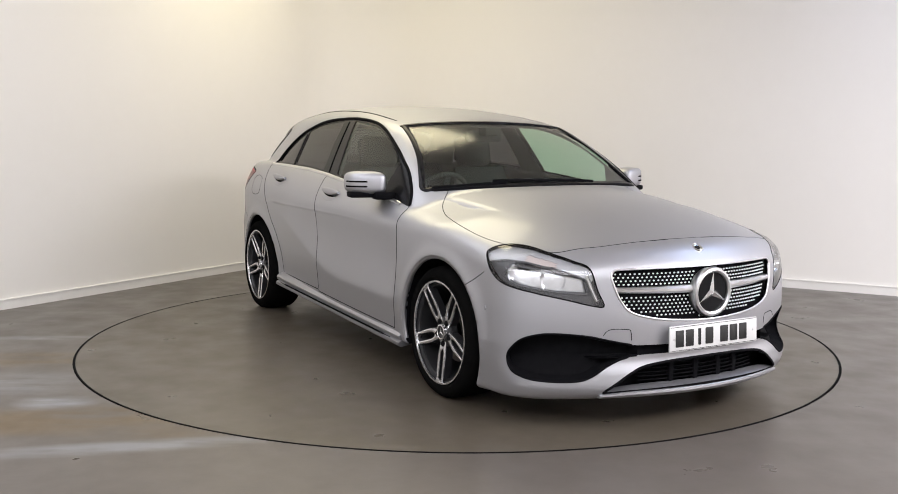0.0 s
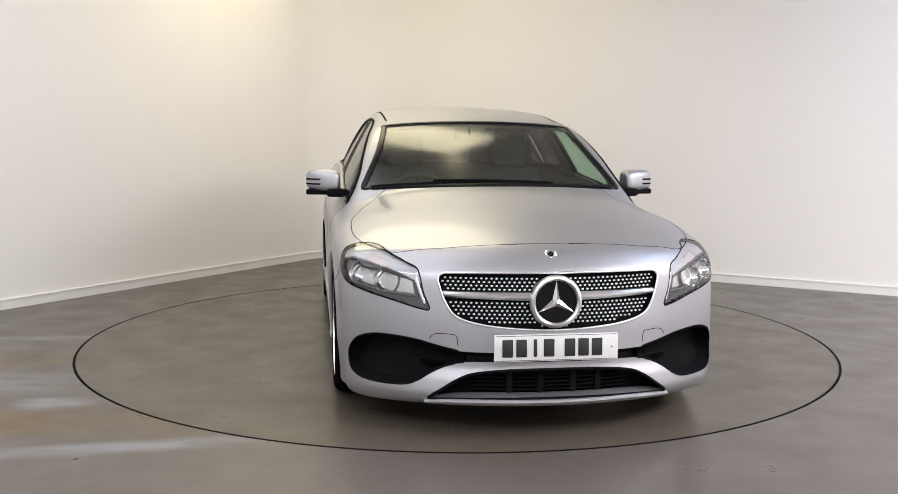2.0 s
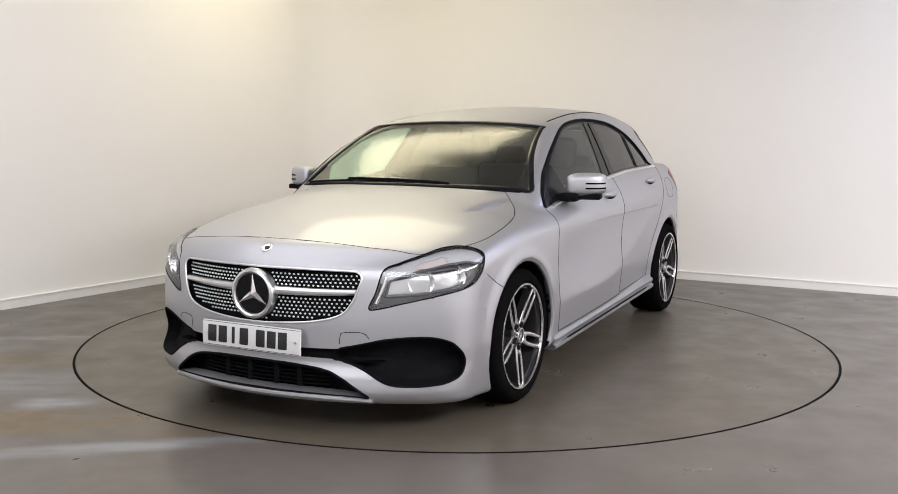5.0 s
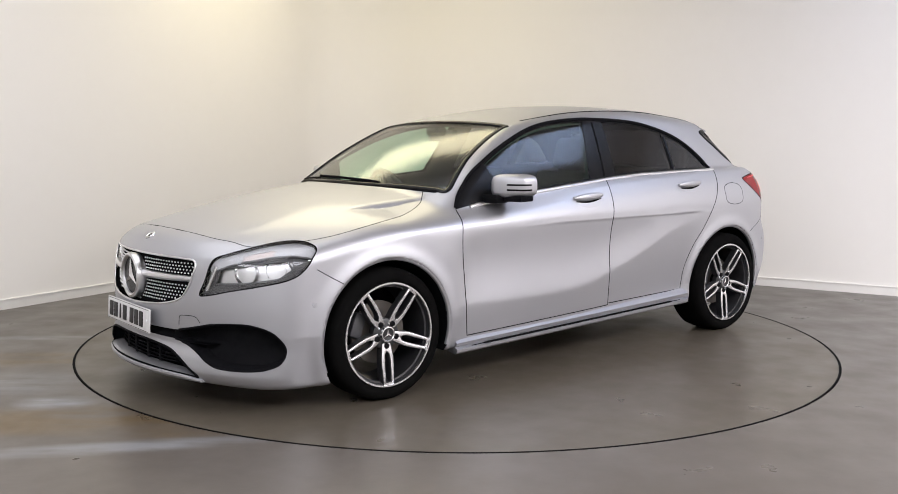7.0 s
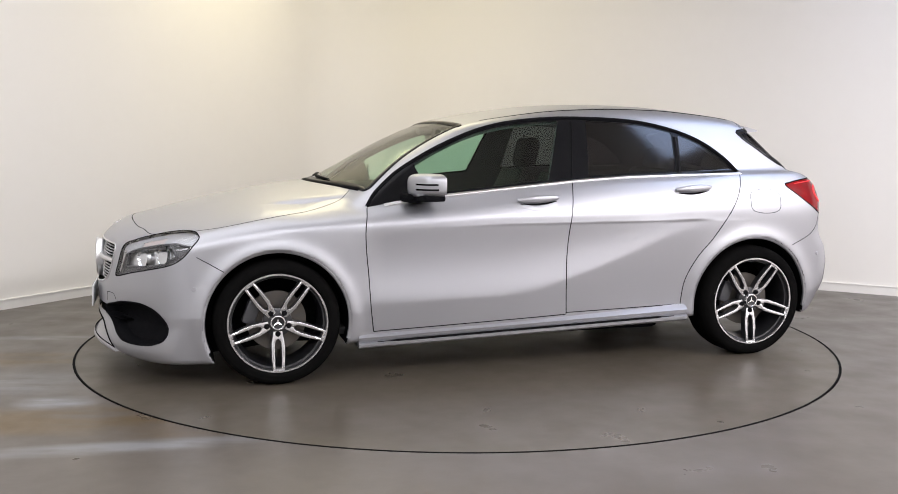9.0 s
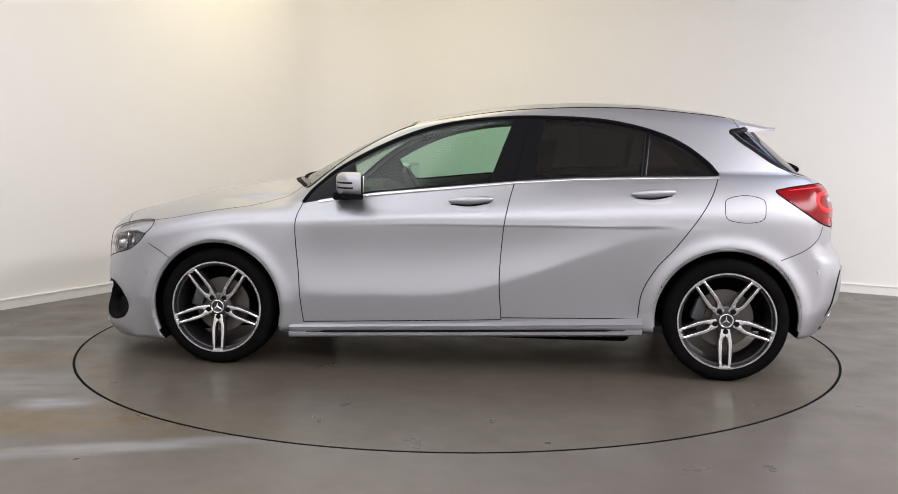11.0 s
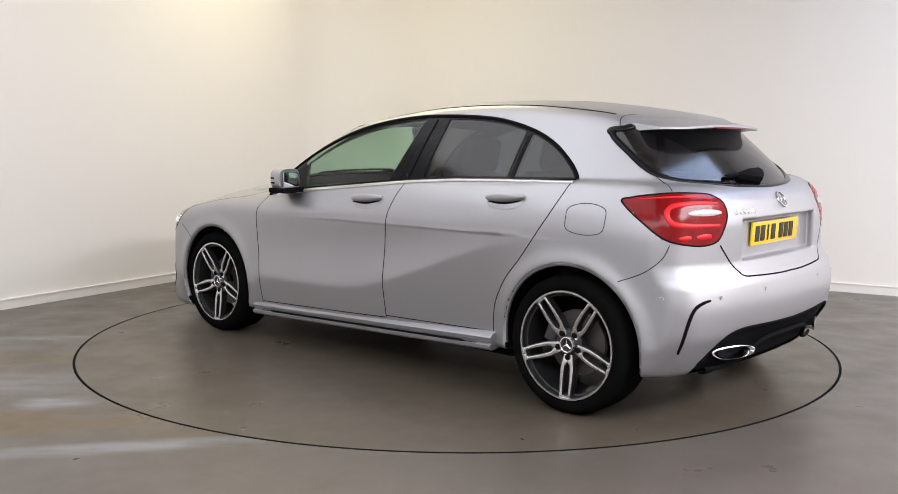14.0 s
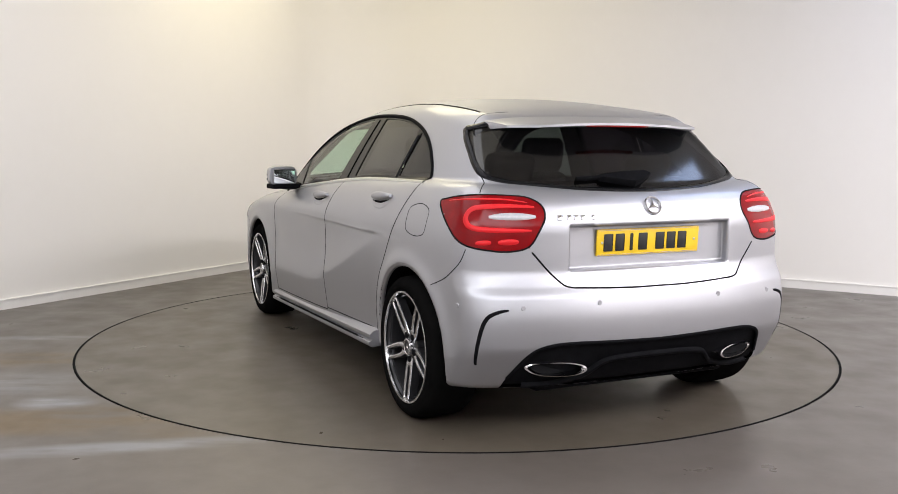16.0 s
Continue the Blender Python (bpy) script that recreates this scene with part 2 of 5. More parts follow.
def build_room():
    n = 160
    bm = bmesh.new()
    ring = [bm.verts.new(((TABLE_R + SLIT) * math.cos(2 * math.pi * i / n), (TABLE_R + SLIT) * math.sin(2 * math.pi * i / n), 0)) for i in range(n)]
    far = [bm.verts.new((14 * math.cos(2 * math.pi * i / n), 14 * math.sin(2 * math.pi * i / n), 0)) for i in range(n)]
    for i in range(n):
        j = (i + 1) % n
        bm.faces.new((ring[i], far[i], far[j], ring[j]))
    tagged(part("floor", bm, FLOOR, None, "worn grey painted concrete floor with brown and pale stains", False), category="floor", kind="structure")
    pit = lathe([(0, -.06), (TABLE_R + SLIT, -.06)], 96, "z")
    tagged(part("turntable_pit", pit, GAP, None, "dark pit under the turntable", False), category="floor", kind="structure")
    # walls in one run with a rounded far corner, 12 cm thick
    r = .75
    line = [room(ROOM, 0)]
    for i in range(25):
        a = math.pi / 2 * i / 24
        line.append(room(r - r * math.sin(a), r - r * math.cos(a)))
    line.append(room(0, ROOM))

    def run(inset, thick, z0, z1, pts):
        bm = bmesh.new()
        rows = []
        for i, p in enumerate(pts):
            t = (pts[min(i + 1, len(pts) - 1)] - pts[max(i - 1, 0)]).normalized()
            nrm = Vector((-t.y, t.x, 0))
            if nrm.dot(room(5, 5) - p) < 0:
                nrm = -nrm
            a, b = p + nrm * (inset + thick), p + nrm * inset
            rows.append([bm.verts.new((q.x, q.y, z)) for q, z in ((a, z0), (a, z1), (b, z1), (b, z0))])
        for s, e in zip(rows, rows[1:]):
            for k in range(4):
                bm.faces.new((s[k], e[k], e[(k + 1) % 4], s[(k + 1) % 4]))
        bm.faces.new(rows[0])
        bm.faces.new(rows[-1][::-1])
        return bm
    tagged(part("wall_north", run(-.12, .12, -.05, CEIL, line), WALL, None, "plain cream painted wall with a rounded corner"), category="wall", kind="structure")
    tagged(part("wall_south", run(-.12, .12, -.05, CEIL, [room(0, ROOM), room(ROOM, ROOM), room(ROOM, 0)]), BACK_WALL, None, "plain grey painted wall behind the viewer", False), category="wall", kind="structure")
    tagged(part("baseboard", run(0, .014, 0, .066, line), SKIRT, None, "low white painted skirting along the wall"), category="skirting", kind="structure")
    cap = run(.0, .019, .066, .074, line)
    tagged(part("trim", cap, SKIRT, None, "rounded white top edge of the skirting"), category="skirting", kind="structure")
    c = [room(-.2, -.2), room(ROOM + .2, -.2), room(ROOM + .2, ROOM + .2), room(-.2, ROOM + .2)]
    tagged(part("ceiling", prism([(p.x, p.y) for p in c], CEIL, CEIL + .1, "xy"), CEILING, None, "plain white ceiling", False), category="ceiling", kind="structure")


build_room()

table = part("turntable", lathe([(0, 0), (TABLE_R - .004, 0), (TABLE_R, -.004), (TABLE_R, -.055), (0, -.055)], 160, "z"), DISC, None,
             "round flush turntable of worn grey painted steel", False)
tagged(table, category="turntable")
# dark band on the disc's edge gives the slit its shade by colour
part("slit_shade_band", lathe([(TABLE_R - .003, .0012), (TABLE_R + .003, .0012), (TABLE_R + .003, -.05), (TABLE_R - .003, -.05)], 160, "z"), GAP, table, "dark band added round the turntable for the slit's shade")


# ---- the car's body as a smooth solid: x forward from the middle of the wheelbase, y to the left, z up ----
def keyed(*pairs):
    """A smooth curve through (place, value) pairs, with no overshoot."""
    pairs = sorted(pairs)
    xs = np.array([p[0] for p in pairs], float)
    ys = np.array([p[1] for p in pairs], float)
    h, d = np.diff(xs), np.diff(ys) / np.diff(xs)
    m = np.zeros(len(xs))
    m[0], m[-1] = d[0], d[-1]
    for i in range(1, len(xs) - 1):
        if d[i - 1] * d[i] > 0:
            w1, w2 = 2 * h[i] + h[i - 1], h[i] + 2 * h[i - 1]
            m[i] = (w1 + w2) / (w1 / d[i - 1] + w2 / d[i])

    def at(x):
        x = np.clip(np.asarray(x, float), xs[0], xs[-1])
        i = np.clip(np.searchsorted(xs, x) - 1, 0, len(h) - 1)
        t = (x - xs[i]) / h[i]
        t2, t3 = t * t, t * t * t
        return ((2 * t3 - 3 * t2 + 1) * ys[i] + (t3 - 2 * t2 + t) * h[i] * m[i]
                + (3 * t2 - 2 * t3) * ys[i + 1] + (t3 - t2) * h[i] * m[i + 1])
    return at


def smax(a, b, r):
    h = np.clip(0.5 + 0.5 * (a - b) / r, 0, 1)
    return b + (a - b) * h + r * h * (1 - h)


def smin(a, b, r):
    return -smax(-a, -b, r)


def ease(x, a, b):
    t = np.clip((x - a) / (b - a), 0, 1)
    return t * t * (3 - 2 * t)


AXLE_F, AXLE_R, HUB_Z = 1.35, -1.35, 0.316
ARCH_F, ARCH_R = 0.360, 0.366
half_width = keyed((-2.1, .765), (-1.95, .80), (-1.8, .83), (-1.6, .855), (-1.35, .867), (-1.0, .876), (-.5, .885), (0, .888),
                   (.5, .888), (.9, .884), (1.35, .878), (1.6, .872), (1.8, .858), (1.95, .842), (2.1, .82), (2.3, .78))
belt = keyed((1.2, .86), (.95, .882), (.5, .925), (0, .978), (-.5, 1.015), (-1.0, 1.035), (-1.3, 1.05), (-1.6, 1.05), (-2, 1.03))
crease = keyed((1.0, .40), (.3, .405), (0, .432), (-.2, .485), (-.47, .575), (-.75, .68), (-1.03, .76), (-1.3, .80))
bonnet = keyed((2.4, .62), (2.25, .715), (2.14, .77), (1.97, .818), (1.58, .912), (1.28, .966), (1.08, .99), (.8, 1.02))
nose = keyed((.08, 2.18), (.14, 2.252), (.19, 2.272), (.24, 2.266), (.31, 2.247), (.45, 2.248), (.58, 2.24), (.69, 2.222), (.75, 2.19), (.85, 2.12))
tail = keyed((.15, -1.86), (.24, -1.93), (.33, -1.985), (.42, -2.03), (.52, -2.04), (.61, -2.025), (.66, -1.995), (.72, -1.975),
             (.86, -1.975), (.95, -1.95), (1.0, -1.92), (1.05, -1.86), (1.1, -1.8))
under = keyed((2.25, .146), (1.95, .122), (1.7, .118), (1.0, .19), (-.9, .235), (-1.66, .222), (-1.9, .222), (-2.05, .27))
top_line = keyed((1.3, .88), (1.08, .985), (.84, 1.112), (.66, 1.207), (.484, 1.284), (.31, 1.344), (.136, 1.379), (-.036, 1.406),
                 (-.2, 1.426), (-.37, 1.438), (-.6, 1.444), (-.87, 1.437), (-1.03, 1.423), (-1.19, 1.403), (-1.35, 1.378),
                 (-1.5, 1.343), (-1.65, 1.308))
crown = keyed((1.2, .12), (1.0, .105), (.6, .064), (.3, .044), (0, .05), (-1.0, .04), (-1.4, .028), (-1.6, .03))
pinch = keyed((1.1, .075), (.9, .038), (.4, .006), (0, 0), (-.6, 0), (-1.0, .008), (-1.3, .026), (-1.5, .05), (-1.7, .09), (-1.9, .15))
screen_back = keyed((.95, -1.935), (1.0, -1.895), (1.03, -1.865), (1.29, -1.575), (1.4, -1.46))


shoulder_z = keyed((1.5, .806), (.9, .806), (.475, .818), (.1, .825), (-.6, .824), (-1.0, .832), (-1.4, .832), (-1.9, .81))


def soft(x, w):
    """x where it is positive, else 0, with a rounded turn of width w."""
    return .5 * (x + np.sqrt(x * x + w * w))


def side(x, z):
    c1 = shoulder_z(x)
    c2 = smin(crease(x), c1 - .05, .06)
    doors = ease(x, -1.3, -.85) * (1 - ease(x, .80, 1.0))
    shoulder = ease(x, -1.15, -.1) * (1 - ease(x, .9, 1.3))
    s = np.clip(soft(z - c1, .030) / (belt(x) - c1), 0, 1.6)
    w = half_width(x) - (.034 + .020 * shoulder) * s - (.066 - .020 * shoulder) * s ** 2.3
    q = np.clip((z - c2) / (c1 - c2), 0, 1)
    w = w - doors * (.036 * (c1 - c2) * ease(c1 - c2, .06, .32) * (4 * q * (1 - q)) ** 1.5 + .110 * np.clip(soft(c2 - z, .017), 0, .4)) - (1 - doors) * .10 * np.clip(.36 - z, 0, .3)
    for ax, ra in ((AXLE_F, ARCH_F), (AXLE_R, ARCH_R)):
        rho = np.hypot(x - ax, z - HUB_Z)
        w = w + .012 * np.exp(-((rho - ra - .01) / .045) ** 2)
    return w


def shell(x, y, z):
    """Negative inside the body, zero on its skin."""
    y = np.abs(y)
    y2 = y * y
    lid = ease(x, .75, 1.0)
    top = lid * (bonnet(x) - .115 * (y / .8) ** 2.2) + (1 - lid) * (belt(x) + .004)
    low = smax(y - side(x, z), z - top, .035 + .03 * lid)
    low = smax(low, x - (nose(z) - .42 * y2 - .12 * y2 * y2), .085)
    low = smax(low, tail(z) + .10 * y2 + .2 * y2 * y2 - x, .07)
    low = smax(low, under(x) - z, .03)
    cabin = .778 - pinch(x) - .46 * (z - 1.0) - .22 * np.clip(z - 1.0, 0, 1) ** 2
    up = smax(y - cabin, z - (top_line(x) - crown(x) * (y / .6) ** 2), .065)
    up = smax(up, screen_back(z) + .33 * y2 - x, .03)
    up = np.maximum(np.maximum(up, .8 - z), x - 1.25)
    f = smin(low, up, .022)
    for ax, ra in ((AXLE_F, ARCH_F), (AXLE_R, ARCH_R)):
        rho = np.hypot(x - ax, z - HUB_Z)
        f = smax(f, -smax(rho - ra, .56 - y, .02), .012)
    recess = np.maximum(np.maximum(y - .40, np.abs(z - .80) - .088), x + 1.914)
    return smax(f, -recess, .014)


def slope(x, y, z, e=.0015):
    g = np.stack([shell(x + e, y, z) - shell(x - e, y, z), shell(x, y + e, z) - shell(x, y - e, z),
                  shell(x, y, z + e) - shell(x, y, z - e)], -1) / (2 * e)
    return g


def to_skin(p, steps=4):
    for _ in range(steps):
        f = shell(p[:, 0], p[:, 1], p[:, 2])
        g = slope(p[:, 0], p[:, 1], p[:, 2])
        n2 = np.maximum((g * g).sum(1), .05)
        p = p - g * np.clip(f / n2, -.01, .01)[:, None]
    return p


# ---- outlines on the body ----
def loop(points, n=8, closed=True):
    """A smooth curve through points (Catmull-Rom)."""
    P = np.array(points, float)
    k = len(P)
    out = []
    for i in range(k if closed else k - 1):
        if closed:
            a, b, c, d = P[i - 1], P[i], P[(i + 1) % k], P[(i + 2) % k]
        else:
            a, b, c, d = P[max(i - 1, 0)], P[i], P[i + 1], P[min(i + 2, k - 1)]
        for j in range(n):
            t = j / n
            out.append(.5 * (2 * b + (c - a) * t + (2 * a - 5 * b + 4 * c - d) * t * t + (3 * b - 3 * c + d - a) * t ** 3))
    if not closed:
        out.append(P[-1])
    return np.array(out)


def dense(P, step=.004, closed=True):
    """The same line in steps of about that length."""
    Q = np.vstack([P, P[:1]]) if closed else P
    out = []
    for a, b in zip(Q, Q[1:]):
        k = max(1, int(np.ceil(np.linalg.norm(b - a) / step)))
        out += [a + (b - a) * i / k for i in range(k)]
    if not closed:
        out.append(Q[-1])
    return np.array(out)


def inside(q, P):
    """Which points q lie in the closed outline P."""
    res = np.zeros(len(q), bool)
    a, b = P, np.roll(P, -1, 0)
    for (x0, y0), (x1, y1) in zip(a, b):
        if y0 != y1:
            c = (y0 > q[:, 1]) != (y1 > q[:, 1])
            res ^= c & (q[:, 0] < (x1 - x0) * (q[:, 1] - y0) / (y1 - y0) + x0)
    return res


def march(o, d, reach=1.6, n=400):
    """Where rays from o along d first meet the skin."""
    o, d = np.asarray(o, float), np.asarray(d, float) * np.ones_like(o)
    s = np.linspace(0, reach, n)
    p = o[:, None] + d[:, None] * s[None, :, None]
    f = shell(p[..., 0], p[..., 1], p[..., 2])
    hit = (f[:, 1:] < 0) & (f[:, :-1] >= 0)
    k = np.where(hit.any(1), hit.argmax(1), np.abs(f[:, :-1]).argmin(1))
    i = np.arange(len(o))
    f0, f1 = f[i, k], f[i, k + 1]
    w = np.where(hit.any(1), f0 / np.where(f0 == f1, 1, f0 - f1), 0)
    return o + d * (s[k] + w * (s[1] - s[0]))[:, None]


# each view: from the body to the flat outline, and back on to the skin (left half)
LAMP_F, LAMP_R = np.array((-.8, .6)), np.array((.7071, .7071))


def lay(view, q):
    q = np.asarray(q, float)
    one = np.ones(len(q))
    if view == "side":
        return march(np.stack([q[:, 0], one * 1.1, q[:, 1]], -1), (0, -1, 0))
    if view == "front":
        return march(np.stack([one * 2.5, q[:, 0], q[:, 1]], -1), (-1, 0, 0), 2.6, 700)
    if view == "rear":
        return march(np.stack([one * -2.3, q[:, 0], q[:, 1]], -1), (1, 0, 0))
    if view == "top":
        return march(np.stack([q[:, 0], q[:, 1], one * 1.6], -1), (0, 0, -1))
    t = LAMP_F if view == "lamp_f" else LAMP_R
    out = np.array((.6, .8)) if view == "lamp_f" else np.array((-.7071, .7071))
    mid = np.array((1.9, .7)) if view == "lamp_f" else np.array((-1.78, .72))
    base = t[None] * q[:, :1] + out[None] * (mid @ out + .6)
    return march(np.stack([base[:, 0], base[:, 1], q[:, 1]], -1), (-out[0], -out[1], 0), 1.4)


def flat(view, p):
    y = np.abs(p[:, 1])
    if view == "side":
        return np.stack([p[:, 0], p[:, 2]], -1)
    if view in ("front", "rear"):
        return np.stack([y, p[:, 2]], -1)
    if view == "top":
        return np.stack([p[:, 0], y], -1)
    t = LAMP_F if view == "lamp_f" else LAMP_R
    return np.stack([p[:, 0] * t[0] + y * t[1], p[:, 2]], -1)


GLASS_EDGE = [(.885, .886), (.845, .944), (.787, 1.0), (.713, 1.060), (.61, 1.122), (.508, 1.176), (.38, 1.233), (.248, 1.281), (.12, 1.313), (-.009, 1.333), (-.15, 1.346),
              (-.299, 1.352), (-.55, 1.347), (-.765, 1.327), (-.976, 1.276), (-1.125, 1.210), (-1.244, 1.122), (-1.303, 1.054)]
OUT = {}
upper = loop(GLASS_EDGE, 6, False)
lower = np.array([(-1.303, 1.050), (-.932, 1.043), (-.578, 1.033), (-.271, 1.013), (.092, .979), (.469, .943), (.741, .907), (.885, .882)])
OUT["frame"] = ("side", np.vstack([upper, lower]))


def pane(x0, z0, x1, z1, x2, z2, x3, z3, inset=.014):
    """The glass between two slanting edges (bottom and top of the front one, then of the rear one)."""
    c = np.vstack([upper, lower])
    mid = np.array((-.2, 1.13))
    q = dense(c, .006)
    # draw the outline in towards the glass
    t = np.roll(q, -1, 0) - np.roll(q, 1, 0)
    nrm = np.stack([-t[:, 1], t[:, 0]], -1)
    nrm /= np.linalg.norm(nrm, axis=1)[:, None] + 1e-9
    if ((mid - q) * nrm).sum() < 0:
        nrm = -nrm
    q = q + nrm * inset
    ff = x0 + (x1 - x0) * (q[:, 1] - z0) / (z1 - z0)
    rr = x2 + (x3 - x2) * (q[:, 1] - z2) / (z3 - z2)
    keep = (q[:, 0] <= ff) & (q[:, 0] >= rr)
    k = np.where(keep)[0]
    ups, downs = [i for i in k if i < len(q) * .55 and q[i, 1] > 1.06], [i for i in k if not (i < len(q) * .55 and q[i, 1] > 1.06)]
    return q[np.array(sorted(ups) + sorted(downs))]


OUT["front_pane"] = ("side", pane(.56, .95, .62, 1.09, -.119, .993, -.234, 1.321))
OUT["rear_pane"] = ("side", pane(-.354, 1.015, -.396, 1.319, -.905, 1.042, -.930, 1.253))
OUT["quarter_pane"] = ("side", pane(-.935, 1.042, -.960, 1.253, -1.4, 1.0, -1.4, 1.3))
OUT["windscreen"] = ("front", loop([(-.3, .996), (0, .998), (.4, .99), (.62, .978), (.70, .970), (.675, 1.03), (.615, 1.14), (.575, 1.23), (.552, 1.290), (.53, 1.306),
                                    (.3, 1.324), (0, 1.33), (-.3, 1.324)]))
OUT["rear_screen"] = ("rear", loop([(-.2, 1.316), (0, 1.318), (.3, 1.314), (.5, 1.305), (.585, 1.288), (.607, 1.26), (.632, 1.195), (.653, 1.118), (.644, 1.086), (.60, 1.067), (.51, 1.054), (.28, 1.034),
                                    (0, 1.026), (-.2, 1.03)]))
OUT["head_lamp"] = ("lamp_f", loop([(-1.398, .538), (-1.372, .60), (-1.334, .692), (-1.26, .722), (-1.189, .742), (-1.07, .768), (-.975, .776), (-.91, .768),
                                    (-.876, .748), (-.885, .715), (-.92, .660), (-.985, .618), (-1.128, .586), (-1.257, .560), (-1.36, .536)]))
OUT["tail_lamp"] = ("lamp_r", loop([(-.548, .972), (-.585, .992), (-.67, 1.008), (-.754, 1.015), (-.86, 1.012), (-.93, 1.003), (-.985, .972), (-1.002, .925), (-.988, .875), (-.955, .815),
                                    (-.90, .795), (-.82, .796), (-.70, .822), (-.615, .889)]))
OUT["grille"] = ("front", loop([(-.2, .692), (0, .693), (.2, .693), (.40, .690), (.455, .685), (.473, .662), (.466, .625), (.444, .565), (.40, .51), (.3, .48), (.15, .465), (0, .460), (-.2, .467)]))
OUT["intake"] = ("front", np.vstack([loop([(-.2, .366), (.33, .366), (.42, .374), (.50, .391), (.567, .406), (.66, .414), (.731, .411), (.79, .388), (.82, .345), (.828, .30), (.82, .248),
                                            (.79, .224), (.748, .215), (.68, .212), (.606, .218), (.56, .237), (.507, .272), (.46, .297), (.42, .312), (.33, .325), (-.2, .331)], 6, False)]))
OUT["low_intake"] = ("front", loop([(-.2, .296), (0, .298), (.19, .293), (.33, .277), (.40, .250), (.46, .210), (.51, .172), (.50, .164), (.42, .170), (.233, .178), (0, .182), (-.2, .179)]))
OUT["bonnet"] = ("top", np.vstack([loop([(2.058, -.15), (2.058, .1), (2.045, .25), (2.020, .42), (1.982, .53), (1.945, .635), (1.86, .70), (1.73, .762), (1.585, .795), (1.385, .792), (1.21, .756),
                                          (1.09, .710), (1.0, .655), (.93, .585)], 6, False), [(.93, -.15)]]))
OUT["door_front"] = ("side", np.vstack([loop([(.885, .88), (.906, .779), (.903, .66), (.893, .548), (.882, .38), (.867, .25)], 6, False), [(-.196, .29)],
                                         loop([(-.196, .30), (-.186, .513), (-.203, .756), (-.232, .92), (-.255, 1.01)], 6, False), [(.092, .976), (.469, .940), (.741, .904)]]))
OUT["door_rear"] = ("side", np.vstack([loop([(-.255, 1.01), (-.232, .92), (-.203, .756), (-.186, .513), (-.196, .30)], 6, False), [(-.905, .31)],
                                        loop([(-.905, .32), (-.922, .45), (-.99, .579), (-1.085, .689), (-1.20, .846), (-1.262, .954), (-1.296, 1.045)], 6, False), [(-.932, 1.04), (-.578, 1.03)]]))
OUT["front_bumper"] = ("side", np.array([(1.52, .52), (1.60, .58), (1.735, .657), (1.80, .66), (2.0, .70), (2.4, .74), (2.4, 0), (1.45, 0), (1.45, .3)]))
OUT["rear_bumper"] = ("side", np.vstack([loop([(-1.50, .56), (-1.606, .632), (-1.72, .68), (-1.79, .74), (-1.85, .79)], 5, False), [(-1.90, .79), (-2.3, .648), (-2.3, 0), (-1.45, 0), (-1.45, .3)]]))
OUT["tailgate"] = ("rear", np.vstack([loop([(-.2, .637), (.135, .637), (.34, .644), (.42, .650), (.455, .672), (.51, .73), (.562, .79)], 6, False), [(.60, .86), (.64, .99)],
                                       loop([(.66, 1.03), (.655, 1.10), (.645, 1.18), (.60, 1.275)], 5, False), [(.5, 1.34), (-.2, 1.36)]]))
OUT["diffuser"] = ("rear", loop([(-.2, .416), (0, .416), (.2, .42), (.43, .425), (.53, .412), (.585, .38), (.63, .30), (.655, .24), (.62, .16), (0, .15), (-.2, .15)]))
OUT["fuel_flap"] = ("side", loop([(-1.335, .937), (-1.425, .957), (-1.512, .937), (-1.525, .888), (-1.51, .835), (-1.425, .820), (-1.338, .838), (-1.325, .888)]))


def region(name, p, n):
    """Which places p (with normals n) belong to the outline of that name."""
    view, P = OUT[name]
    ay = np.abs(p[:, 1])
    ok = {"side": (ay > .42) & (np.abs(n[:, 1]) > .25), "front": (p[:, 0] > .05) & (n[:, 0] > .12), "rear": (p[:, 0] < -1.3) & (n[:, 0] < -.05),
          "top": (n[:, 2] > .3) & (p[:, 0] > .88) & (p[:, 2] < 1.005), "lamp_f": (p[:, 0] > 1.6) & (ay > .4), "lamp_r": (p[:, 0] < -1.5) & (ay > .4)}[view].copy()
    if name in ("grille", "intake", "low_intake"):
        ok &= p[:, 0] > 1.8
    if name == "windscreen":
        ok &= (p[:, 0] < 1.2) & (n[:, 2] > .3)
    if name in ("front_bumper", "rear_bumper"):
        ok = np.abs(p[:, 0]) > 1.4
    if name == "front_bumper":
        ok &= p[:, 0] > 0
    k = np.where(ok)[0]
    res = np.zeros(len(p), bool)
    res[k] = inside(flat(view, p[k]), P)
    return res


